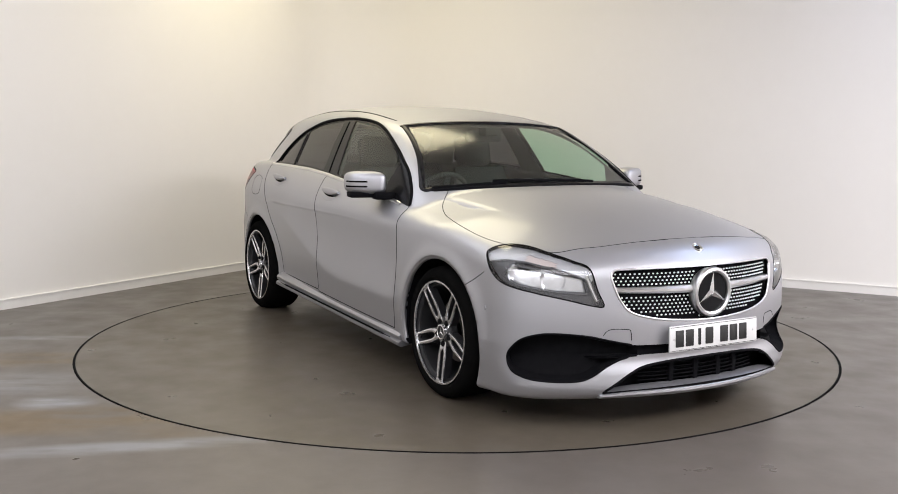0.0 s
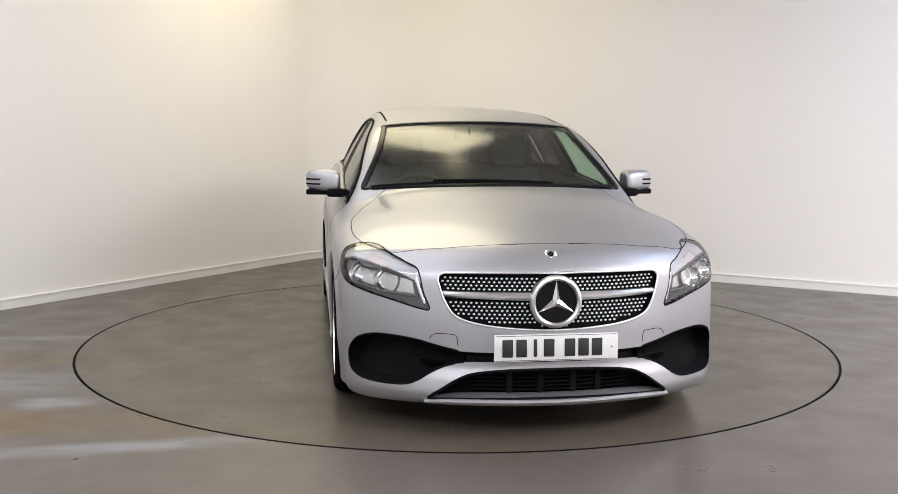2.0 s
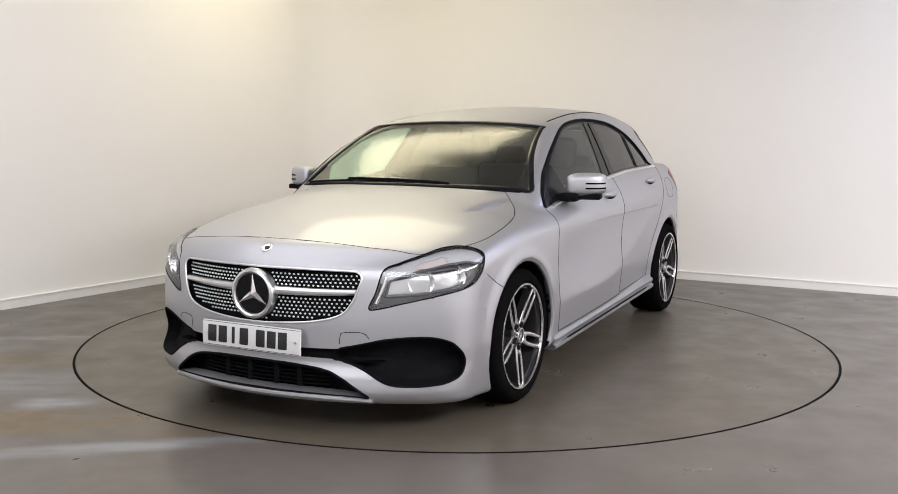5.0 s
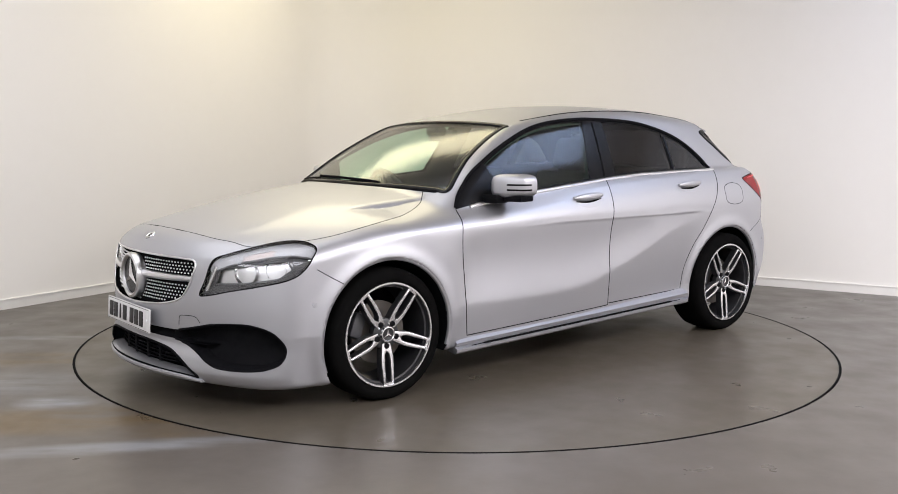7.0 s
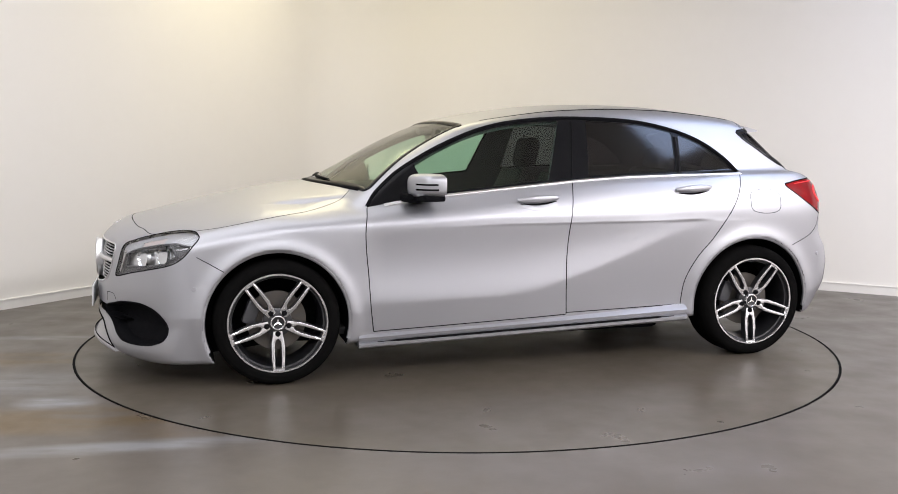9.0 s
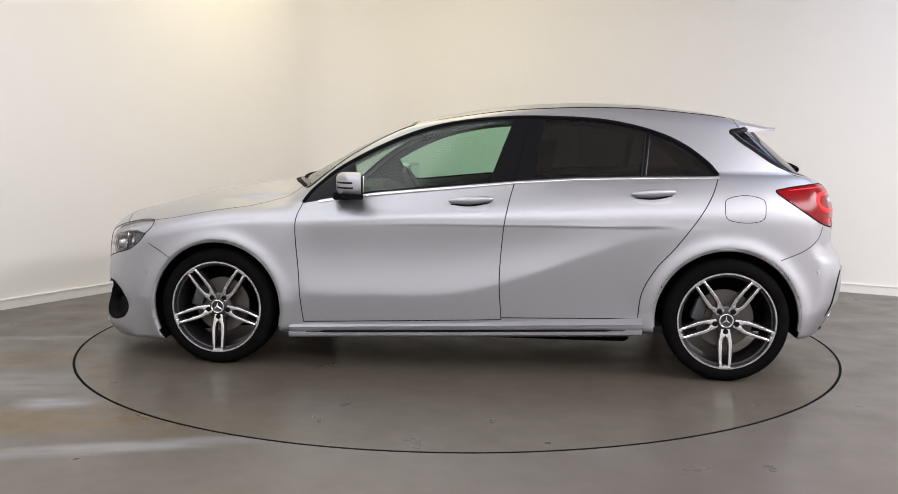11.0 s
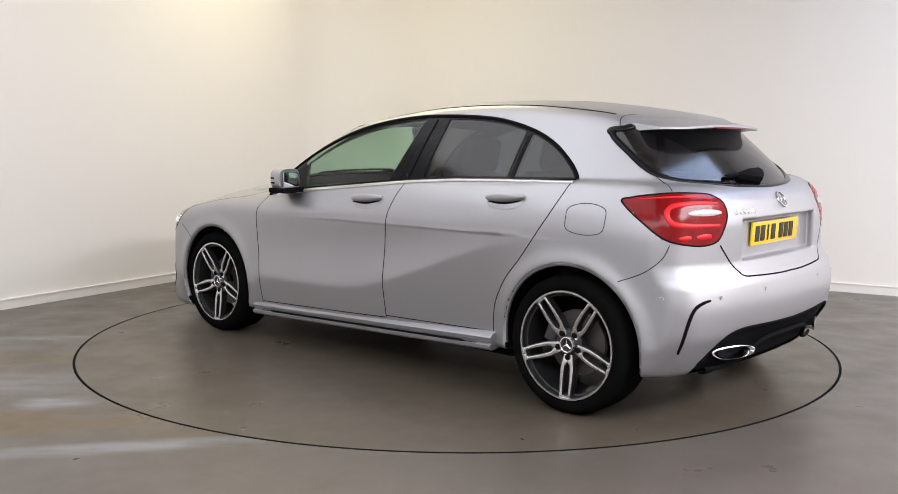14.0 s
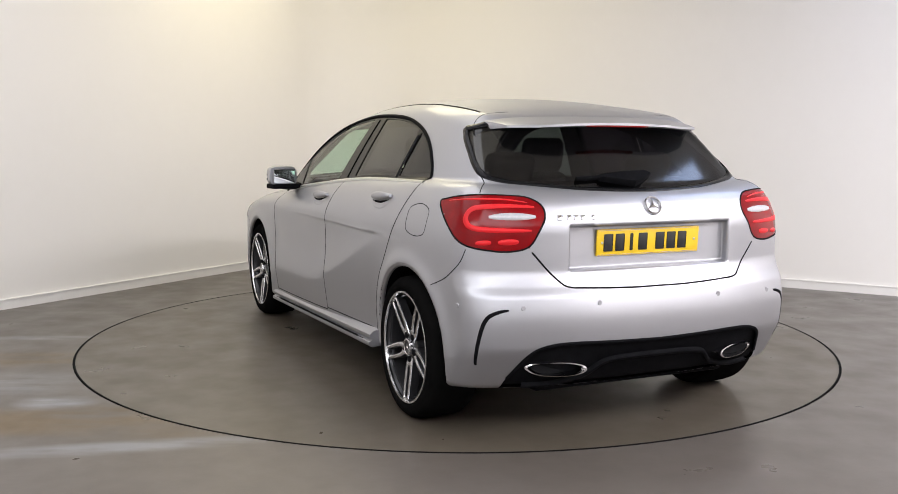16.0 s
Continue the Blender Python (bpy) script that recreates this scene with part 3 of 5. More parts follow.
# ---- the skin ----
def skin(h):
    """The body's surface as quads: one vertex in every cell that the skin passes, drawn on to the skin."""
    xs, zs = np.arange(-2.12, 2.34, h), np.arange(.07, 1.50, h)
    ys = (np.arange(-86, 87) - .5) * h
    ys = ys[np.abs(ys) < .98]
    lift = shoulder_z(xs) - .806                  # the net's rows follow the shoulder crease
    F = np.concatenate([shell(c[:, None, None], ys[None, :, None], zs[None, None, :] + w[:, None, None])
                        for c, w in zip(np.array_split(xs, 16), np.array_split(lift, 16))], 0)
    s = F < 0
    cell = tuple(slice(0, k - 1) for k in F.shape)
    cnt = np.zeros([k - 1 for k in F.shape], np.int8)
    corners = [(i, j, k) for i in (0, 1) for j in (0, 1) for k in (0, 1)]
    for i, j, k in corners:
        cnt += s[i:F.shape[0] - 1 + i, j:F.shape[1] - 1 + j, k:F.shape[2] - 1 + k]
    act = np.argwhere((cnt > 0) & (cnt < 8))
    idx = np.full(cnt.shape, -1, np.int64)
    idx[tuple(act.T)] = np.arange(len(act))
    pos, num = np.zeros((len(act), 3)), np.zeros(len(act))
    for a in corners:
        for ax in range(3):
            if a[ax] == 0:
                b = list(a)
                b[ax] = 1
                fa, fb = F[tuple((act + a).T)], F[tuple((act + b).T)]
                m = (fa < 0) != (fb < 0)
                t = np.where(m, fa / np.where(m, fa - fb, 1), 0)
                q = np.array(a, float)[None] + 0 * pos
                q[:, ax] = t
                pos[m] += q[m]
                num[m] += 1
    v = np.array((xs[0], ys[0], zs[0])) + (act + pos / num[:, None]) * h
    v[:, 2] += np.interp(v[:, 0], xs, lift)
    quads = []
    for ax in range(3):
        sh = [slice(1, None)] * 3
        lo, hi = [slice(1, -1)] * 3, [slice(1, -1)] * 3
        lo[ax], hi[ax] = slice(0, -1), slice(1, None)
        e = s[tuple(lo)] != s[tuple(hi)]
        g = np.argwhere(e)
        base = g + 1
        base[:, ax] = g[:, ax]
        u, w = [k for k in range(3) if k != ax]
        c = []
        for du, dw in ((-1, -1), (0, -1), (0, 0), (-1, 0)):
            q = base.copy()
            q[:, u] += du
            q[:, w] += dw
            c.append(idx[tuple(q.T)])
        q = np.stack(c, -1)
        flip = s[tuple(base.T)] ^ (ax == 1)
        q[~flip] = q[~flip][:, ::-1]
        quads.append(q)
    return to_skin(v, 5), np.concatenate(quads)


H = .0125
V, Q = skin(H)


def relax(p, quads, rounds=12):
    """Evens out the net along the surface, so that creases run without steps."""
    for _ in range(rounds):
        total, count = np.zeros_like(p), np.zeros(len(p))
        for j in range(4):
            a, b = quads[:, j], quads[:, (j + 1) % 4]
            np.add.at(total, a, p[b])
            np.add.at(total, b, p[a])
            np.add.at(count, a, 1)
            np.add.at(count, b, 1)
        mean = total / np.maximum(count, 1)[:, None]
        step = np.where(count[:, None] > 0, mean - p, 0)
        p = to_skin(p + .5 * step, 1)
    return to_skin(p, 2)


V = relax(V, np.asarray(Q))
# one row of the net runs along the shoulder crease
row = (np.abs(V[:, 2] - shoulder_z(V[:, 0])) < .4 * H) & (np.abs(V[:, 1]) > .7) & (V[:, 0] > -.8) & (V[:, 0] < .95)
V[row, 2] = shoulder_z(V[row, 0])
V[row, 1] = np.sign(V[row, 1]) * side(V[row, 0], V[row, 2])


def unit(g):
    return g / np.maximum(np.linalg.norm(g, axis=1), 1e-9)[:, None]


def snap():
    """Draws the vertices nearest to an outline on to it, so that panels part in clean lines."""
    global V
    locked = np.zeros(len(V), bool)
    n = unit(slope(V[:, 0], V[:, 1], V[:, 2]))
    for name in ("windscreen", "rear_screen", "frame", "front_pane", "rear_pane", "quarter_pane", "head_lamp", "tail_lamp", "grille", "intake", "low_intake", "diffuser"):
        view, P = OUT[name]
        line = dense(P, .003)
        grown = {"side": (np.abs(V[:, 1]) > .42) & (np.abs(n[:, 1]) > .25), "front": (V[:, 0] > .05) & (n[:, 0] > .12), "rear": (V[:, 0] < -1.3) & (n[:, 0] < -.05),
                 "lamp_f": (V[:, 0] > 1.6) & (np.abs(V[:, 1]) > .4), "lamp_r": (V[:, 0] < -1.5) & (np.abs(V[:, 1]) > .4)}[view] & ~locked
        if name == "windscreen":
            grown &= (V[:, 0] < 1.2) & (n[:, 2] > .3)
        if name in ("grille", "intake", "low_intake"):
            grown &= V[:, 0] > 1.8
        k = np.where(grown)[0]
        f = flat(view, V[k])
        near = ((f > line.min(0) - .02) & (f < line.max(0) + .02)).all(1)
        k, f = k[near], f[near]
        best, at = np.full(len(k), 9.0), np.zeros((len(k), 2))
        for c in range(0, len(line), 64):
            d = np.linalg.norm(f[:, None] - line[None, c:c + 64], axis=2)
            j = d.argmin(1)
            dm = d[np.arange(len(k)), j]
            m = dm < best
            best[m], at[m] = dm[m], line[c:c + 64][j[m]]
        m = best < .56 * H
        k, at = k[m], at[m]
        sign = np.where(V[k, 1] < 0, -1.0, 1.0)
        for _ in range(3):
            p = V[k]
            if view == "side":
                p[:, 0], p[:, 2] = at[:, 0], at[:, 1]
            elif view in ("front", "rear"):
                p[:, 1], p[:, 2] = at[:, 0] * sign, at[:, 1]
            else:
                t = LAMP_F if view == "lamp_f" else LAMP_R
                move = at[:, 0] - (p[:, 0] * t[0] + np.abs(p[:, 1]) * t[1])
                p[:, 0] += move * t[0]
                p[:, 1] += move * t[1] * sign
                p[:, 2] = at[:, 1]
            V[k] = to_skin(p, 3)
        locked[k] = True


snap()
N = unit(slope(V[:, 0], V[:, 1], V[:, 2]))
MID, MID_N = V[Q].mean(1), unit(N[Q].mean(1))
LEFT = MID[:, 1] > 0
free = np.ones(len(Q), bool)


def take(mask):
    """The faces of the mask that no panel has yet."""
    global free
    got = mask & free
    free &= ~mask
    return got


def sheet(mask, push=0.0):
    """Verts, faces and normals of those faces, moved by push along the normal."""
    used, inv = np.unique(Q[mask].ravel(), return_inverse=True)
    return V[used] + N[used] * push, inv.reshape(-1, 4), N[used]


def panel_part(name, mask, mat, parent, label="", push=0.0):
    v, f, n = sheet(mask, push)
    return part(name, (v, f), mat, parent, label, True, n)


def ribbon(p, width, lift=.0018, closed=False, taper=False):
    """A slim raised band along places on the skin."""
    p = to_skin(np.array(p, float), 3)
    n = unit(slope(p[:, 0], p[:, 1], p[:, 2]))
    if closed:
        t = np.roll(p, -1, 0) - np.roll(p, 1, 0)
    else:
        t = np.gradient(p, axis=0)
    c = unit(np.cross(unit(t), n))
    w = np.full(len(p), width / 2)
    if taper:
        w = w * np.sin(np.linspace(.06, math.pi - .06, len(p))) ** .4
    w = w[:, None]
    rows = [p - c * w - n * .002, p - c * w * .9 + n * lift * .7, p + n * lift, p + c * w * .9 + n * lift * .7, p + c * w - n * .002]
    k, m = len(rows), len(p)
    v = np.stack(rows, 1).reshape(-1, 3)
    f = []
    for i in range(m if closed else m - 1):
        j = (i + 1) % m
        for a in range(k - 1):
            f.append((i * k + a, i * k + a + 1, j * k + a + 1, j * k + a))
    return v, f


def flip(geo):
    """The same on the car's right side."""
    v, f = geo
    v = np.array(v, float) * (1, -1, 1)
    return v, [tuple(reversed(q)) for q in f]


def edge_of(name, step=.012, closed=True):
    view, P = OUT[name]
    return lay(view, dense(P, step, closed))


car = thing("car", "silver five-door hatchback on dark twin-spoke alloy wheels, parked on the turntable", "car")


def both(name, geo, mat, parent=None, label=""):
    parents = parent if isinstance(parent, (list, tuple)) else (parent or car, parent or car)
    return [part(name, geo, mat, parents[0], label), part(name, flip(geo), mat, parents[1], label)]


def build_body():
    reg = {k: region(k, MID, MID_N) for k in OUT}
    frame_m = reg["frame"]
    panes = {k: take(reg[k] & frame_m) for k in ("front_pane", "rear_pane", "quarter_pane")}
    frame_m = take(frame_m)
    screen, back = take(reg["windscreen"]), take(reg["rear_screen"])
    head, tail_l = take(reg["head_lamp"]), take(reg["tail_lamp"])
    take(reg["grille"])
    take(reg["intake"])
    take(reg["low_intake"])
    diff = take(reg["diffuser"] & (MID_N[:, 2] > -.9))
    rho = np.minimum(np.hypot(MID[:, 0] - AXLE_F, MID[:, 2] - HUB_Z) - ARCH_F, np.hypot(MID[:, 0] - AXLE_R, MID[:, 2] - HUB_Z) - ARCH_R)
    wells = take((rho < .004) & (np.abs(MID[:, 1]) < .868) & (np.abs(MID_N[:, 1]) < .8) | (rho < .03) & (np.abs(MID[:, 1]) < .6))
    below = take((MID_N[:, 2] < -.95) & (MID[:, 2] < .32))
    for fore in (MID[:, 0] > 0, MID[:, 0] < 0):
        for lf in (LEFT, ~LEFT):
            panel_part("wheel_arch_liner", wells & fore & lf, BLACK, car, "black plastic wheel arch liner")
    panel_part("underbody", below, BLACK, car, "black underbody")
    # unseen black blocks, added to deepen the shade beneath the car
    part("shade_tray", box(-.88, .90, -.64, .64, .14, .20, .03), BLACK, car, "flat black tray between the axles, added to darken the floor")
    part("shade_tray", box(1.0, 2.05, -.50, .50, .135, .20, .03), BLACK, car, "flat black tray under the engine, added to darken the floor")
    part("shade_tray", box(-1.85, -.95, -.50, .50, .19, .28, .03), BLACK, car, "black block under the tail, added to darken the floor")
    doors = {}
    for key, name in (("door_front", "front_door"), ("door_rear", "rear_door")):
        m = take(reg[key])
        doors[name] = [panel_part(name, m & LEFT, PAINT, car), panel_part(name, m & ~LEFT, PAINT, car)]
    panel_part("bonnet", take(reg["bonnet"]), PAINT, car, "long silver bonnet with soft ridges")
    gate = panel_part("tailgate", take(reg["tailgate"]), PAINT, car, "silver tailgate with a number plate recess")
    bump_f = panel_part("front_bumper", take(reg["front_bumper"]), PAINT, car, "silver sports bumper with black intakes")
    bump_r = panel_part("rear_bumper", take(reg["rear_bumper"]), PAINT, car, "silver rear bumper with black side slots")
    panel_part("rear_diffuser", diff, BLACK, car, "black plastic rear diffuser", -.012)
    roof = panel_part("roof", take((MID[:, 2] > 1.2) & (MID_N[:, 2] > .6) & (np.abs(MID[:, 1]) < .54)), PAINT, car)
    panel_part("body_shell", take(free.copy()), PAINT, car, "silver wings, pillars and quarter panels")
    # glass
    for side_i, lf in ((0, LEFT), (1, ~LEFT)):
        panel_part("window_frame", frame_m & lf, GLOSS, doors["front_door"][side_i], "gloss black window surround", -.002)
        panel_part("door_window", panes["front_pane"] & lf, SIDE_GLASS, doors["front_door"][side_i], "green tinted side window", -.006)
        panel_part("door_window", panes["rear_pane"] & lf, PRIVACY, doors["rear_door"][side_i], "dark privacy glass side window", -.006)
        panel_part("quarter_window", panes["quarter_pane"] & lf, PRIVACY, doors["rear_door"][side_i], "dark quarter window", -.006)
    panel_part("windscreen", screen, WINDSCREEN, car, "clear green tinted windscreen", -.004)
    panel_part("rear_window", back, PRIVACY, gate, "dark privacy glass rear window", -.004)
    # inner skin of the cabin, with the same openings
    shut = ~(panes["front_pane"] | panes["rear_pane"] | panes["quarter_pane"] | screen | back | head | wells)
    cab = shut & (MID[:, 0] > -1.86) & (MID[:, 0] < 1.0) & (MID[:, 2] > .36)
    panel_part("cabin_lining", cab, LINING, car, "charcoal cabin lining", -.03)
    # seals and shut lines
    for nm, wd in (("windscreen", .034), ("rear_screen", .030)):
        q = edge_of(nm)
        q = q[q[:, 1] >= -.01]
        full = np.vstack([q, (q * (1, -1, 1))[::-1]])
        part("screen_seal", ribbon(full, wd, .003, True), GLOSS, car, "black screen seal")
    both("window_seal", ribbon(lay("side", dense(upper, .012, False)), .018, .006), BLACK, (doors["front_door"]))
    chrome_line = lay("side", dense(lower[::-1] - (0, .006), .012, False))
    both("chrome_strip", ribbon(chrome_line[8:], .020, .006), SATIN, (doors["front_door"]), "bright chrome strip under the windows")
    for x0, z0, x1, z1 in ((-.255, 1.018, -.318, 1.332),):
        both("pillar_gap", ribbon(lay("side", np.linspace((x0, z0), (x1, z1), 30)), .009, .002), GAP, (doors["front_door"]))
    both("window_divider", ribbon(lay("side", np.linspace((-.922, 1.045), (-.945, 1.250), 24)), .030, .003), GLOSS, (doors["rear_door"]))
    for nm, cut in (("door_front", (0, .45)), ("door_rear", None)):
        view, P = OUT[nm]
        line = P[:-3] if nm == "door_front" else P[:-2]
        both("shut_line", ribbon(lay("side", dense(line, .012, False)), .0052, .001), GAP, (doors["front_door" if nm == "door_front" else "rear_door"]))
    line = OUT["bonnet"][1][6:-1]
    q = lay("top", dense(line, .012, False))
    q = q[q[:, 1] >= 0]
    both("shut_line", ribbon(q, .0042, .0006), GAP, None)
    q = np.vstack([lay("top", np.linspace((2.058, 0), (2.050, .2), 14))])
    both("shut_line", ribbon(q, .0035, .0006), GAP, None)
    both("shut_line", ribbon(lay("side", np.linspace((1.735, .657), (1.60, .578), 14)), .004, .0008), GAP, (bump_f, bump_f))
    both("shut_line", ribbon(lay("side", dense(loop([(-1.606, .632), (-1.72, .68), (-1.79, .74), (-1.815, .80)], 5, False), .012, False)), .004, .0008), GAP, (bump_r, bump_r))
    q = lay("rear", dense(loop([(-.0, .637), (.135, .637), (.34, .644), (.42, .650), (.455, .672), (.51, .73), (.562, .79)], 6, False), .012, False))
    full = np.vstack([(q * (1, -1, 1))[::-1], q[1:]])
    part("shut_line", ribbon(full, .008, .001), GAP, gate)
    both("shut_line", ribbon(lay("lamp_r", dense(loop([(-.745, 1.02), (-.735, 1.05), (-.70, 1.085)], 5, False), .012, False)), .004, .0008), GAP, (gate, gate))
    both("shut_line", ribbon(lay("side", dense(loop([(-1.40, 1.355), (-1.405, 1.33), (-1.43, 1.29), (-1.475, 1.25)], 5, False), .012, False)), .004, .0008), GAP, (gate, gate))
    flap = ribbon(edge_of("fuel_flap"), .0035, .0008, True)
    part("fuel_flap", flip(flap), GAP, car, "rounded fuel flap outline")
    part("fuel_flap", flap, GAP, car, "rounded fuel flap outline")
    # lamp rims
    both("lamp_rim", ribbon(edge_of("head_lamp"), .0055, .0015, True), GAP, None)
    both("lamp_rim", ribbon(edge_of("tail_lamp"), .008, .0015, True), GAP, None)
    # roof joints
    q = lay("top", np.linspace((.20, .525), (-1.36, .515), 60))
    both("roof_joint", ribbon(q, .012, .0012), GAP, (roof, roof))
    return doors, gate, bump_f, bump_r, head, tail_l


doors, gate, bump_f, bump_r, HEAD, TAIL = build_body()


def front_details():
    # grille: frame edge, dark backing that follows the nose, pins, fin and badge ring
    q = edge_of("grille")
    q = q[q[:, 1] >= -.001]
    full = np.vstack([q, (q * (1, -1, 1))[::-1]])
    g = part("grille", ribbon(full, .009, .003, True), SATIN, car, "black grille studded with bright pins round a large badge")
    P = OUT["grille"][1]
    ys, zs = np.arange(-.48, .4801, .02), np.arange(.45, .7001, .01)
    gy, gz = np.meshgrid(ys, zs, indexing="ij")
    base = lay("front", np.stack([np.abs(gy).ravel(), gz.ravel()], -1))
    base[:, 1] = gy.ravel()
    base[:, 0] -= .035
    ok = inside(np.stack([np.abs(gy).ravel(), gz.ravel()], -1), np.vstack([P[:1] + (0, .02), P + np.sign(P - (.2, .575)) * .02]))
    nz = len(zs)
    f = []
    for i in range(len(ys) - 1):
        for j in range(nz - 1):
            ids = (i * nz + j, (i + 1) * nz + j, (i + 1) * nz + j + 1, i * nz + j + 1)
            if ok[list(ids)].any():
                f.append(ids)
    part("grille_backing", (base, f), BLACK, g, "gloss black grille backing")
    bm = bmesh.new()
    rows = [(.622 + .0148 * i, .0) for i in range(5)] + [(.566 - .0155 * i, .5) for i in range(7)]
    pins = []
    for k, (z, off) in enumerate(rows):
        for i in range(-24, 25):
            y = (i + .5 * (k % 2)) * .0205
            if abs(y) < .46 and math.hypot(y, z - .577) > .108:
                pins.append((y, z))
    pins = np.array(pins)
    shrink = (np.abs(pins) - (.0, .577)) * (1.035, 1.12) + (0, .577)
    pins = pins[inside(shrink, np.vstack([P, ]))]
    at = lay("front", np.abs(pins))
    for (y, z), p in zip(pins, at):
        m = pose(p[0] - .027, y, z) @ Matrix.Diagonal((.004, .0062, .0045, 1))
        bmesh.ops.create_icosphere(bm, subdivisions=1, radius=1, matrix=m)
    tagged(part("grille_pin", bm, PIN, g, "rows of small bright pins"), kind="stuff")
    for s in (1, -1):
        yy = np.linspace(.09, .452, 24)
        p = lay("front", np.stack([yy, np.full(24, .597) + .004 * (yy / .45) ** 2], -1))
        bm = bmesh.new()
        prev = None
        for i, c in enumerate(p):
            h = .017 * (1 - .35 * i / 23)
            ring = [bm.verts.new((c[0] + dx, s * c[1], c[2] + dz)) for dx, dz in ((-.03, h), (-.008, h), (.002, h * .3), (.002, -h * .3), (-.008, -h), (-.03, -h))]
            if prev:
                for k in range(6):
                    bm.faces.new((prev[k], prev[(k + 1) % 6], ring[(k + 1) % 6], ring[k]))
            else:
                bm.faces.new(ring)
            prev = ring
        bm.faces.new(prev[::-1])
        part("grille_fin", bm, SATIN, g, "satin silver grille fin")
    def star(r, x, z, turn, thick, sign=1):
        bm = bmesh.new()
        c0 = bm.verts.new((x + sign * thick, 0, z))
        for k in range(3):
            a = math.pi / 2 + 2 * math.pi * k / 3
            tip = bm.verts.new((x + sign * thick * .3, r * math.cos(a), z + r * math.sin(a)))
            s1 = bm.verts.new((x, .2 * r * math.cos(a + math.pi / 3), z + .2 * r * math.sin(a + math.pi / 3)))
            s2 = bm.verts.new((x, .2 * r * math.cos(a - math.pi / 3), z + .2 * r * math.sin(a - math.pi / 3)))
            bm.faces.new((c0, s2, tip))
            bm.faces.new((c0, tip, s1))
        return bm
    ring = moved(lathe([(.086, 0), (.088, .012), (.096, .018), (.106, .014), (.111, 0), (.104, -.03), (.086, -.03), (.086, 0)], 64), pose(2.236, 0, .577, 0, 0, -90))
    em = part("badge_ring", ring, SATIN, g, "large round silver badge ring")
    part("badge_disc", moved(lathe([(0, .004), (.088, .004), (.088, -.01), (0, -.01)], 48), pose(2.236, 0, .577, 0, 0, -90)), GLOSS, g, "black badge disc")
    part("badge_star", star(.088, 2.241, .577, 0, .012), CHROME, g, "three-pointed bright badge", False)
    # small bonnet badge
    p = lay("front", np.array([(0, .763)]))[0]
    q = lay("top", np.array([(2.14, 0)]))[0]
    b = moved(lathe([(0, .003), (.017, .003), (.022, .006), (.026, .004), (.027, 0)], 32, "z"), pose(q[0], 0, q[2] - .001, 0, 32, 0))
    sb = part("bonnet_badge", b, CHROME, car, "small round bonnet badge")
    part("badge_disc", moved(lathe([(0, .0045), (.011, .0045), (.011, .002)], 24, "z"), pose(q[0], 0, q[2] - .001, 0, 32, 0)), GLOSS, sb)
    # intakes: black mouths with a mesh floor
    for s in (1, -1):
        P = OUT["intake"][1]
        P = P[P[:, 0] > .35]
        e = lay("front", dense(P, .016))
        e[:, 1] *= s
        n = unit(slope(e[:, 0], e[:, 1], e[:, 2]))
        inn = e - np.array((.055, .02 * s, 0))
        c = inn.mean(0)
        inn = c + (inn - c) * (.94, .90, .84)
        bm = bmesh.new()
        a, bb = [bm.verts.new(v) for v in e], [bm.verts.new(v) for v in inn]
        for i in range(len(a)):
            bm.faces.new((a[i], a[(i + 1) % len(a)], bb[(i + 1) % len(a)], bb[i]))
        mid = bm.verts.new(c - np.array((.004, 0, 0)))
        for i in range(len(bb)):
            bm.faces.new((bb[i], bb[(i + 1) % len(bb)], mid))
        part("intake_mouth", bm, BLACK, bump_f, "black side intake")
    for nm, dep in (("intake", .03), ("low_intake", .09)):
        P = OUT[nm][1]
        yy = np.linspace(-.36, .36, 41) if nm == "intake" else np.linspace(-.54, .54, 55)
        z0, z1 = (.322, .374) if nm == "intake" else (.150, .306)
        up = lay("front", np.stack([np.abs(yy), np.full(len(yy), z1)], -1)) - (dep, 0, 0)
        dn = lay("front", np.stack([np.abs(yy), np.full(len(yy), z0)], -1)) - (dep, 0, 0)
        up[:, 1] = dn[:, 1] = yy
        f0, f1 = up + (dep - .012, 0, .004), dn + (dep - .012, 0, -.004)
        v = np.vstack([f0, up, dn, f1])
        m = len(yy)
        f = [(a * m + i, a * m + i + 1, (a + 1) * m + i + 1, (a + 1) * m + i) for a in range(3) for i in range(m - 1)]
        back = part("centre_duct", (v, f), BLACK, bump_f, "black centre duct")
        if nm == "low_intake":
            for z in np.arange(.205, .285, .016):
                yy2 = np.linspace(-.34, .34, 33)
                q = lay("front", np.stack([np.abs(yy2), np.full(33, z)], -1)) - (.06, 0, 0)
                q[:, 1] = yy2
                v = np.vstack([q + (0, 0, .003), q - (0, 0, .003), q + (-.02, 0, .0)])
                f = [(i, i + 1, 33 + i + 1, 33 + i) for i in range(32)] + [(i, i + 1, 66 + i + 1, 66 + i) for i in range(32)]
                part("duct_slat", (v, f), BLACK, back)
            for y in (-.18, -.05, .09, .2):
                c = lay("front", np.array([(abs(y), .24)]))[0]
                part("duct_post", box(c[0] - .075, c[0] - .055, y - .012, y + .012, .19, .29, .002), BLACK, back)
    # edge trims of the openings
    both("intake_rim", ribbon(lay("front", dense(OUT["intake"][1][8:-7], .012, False)), .010, .003), BLACK, (bump_f, bump_f))
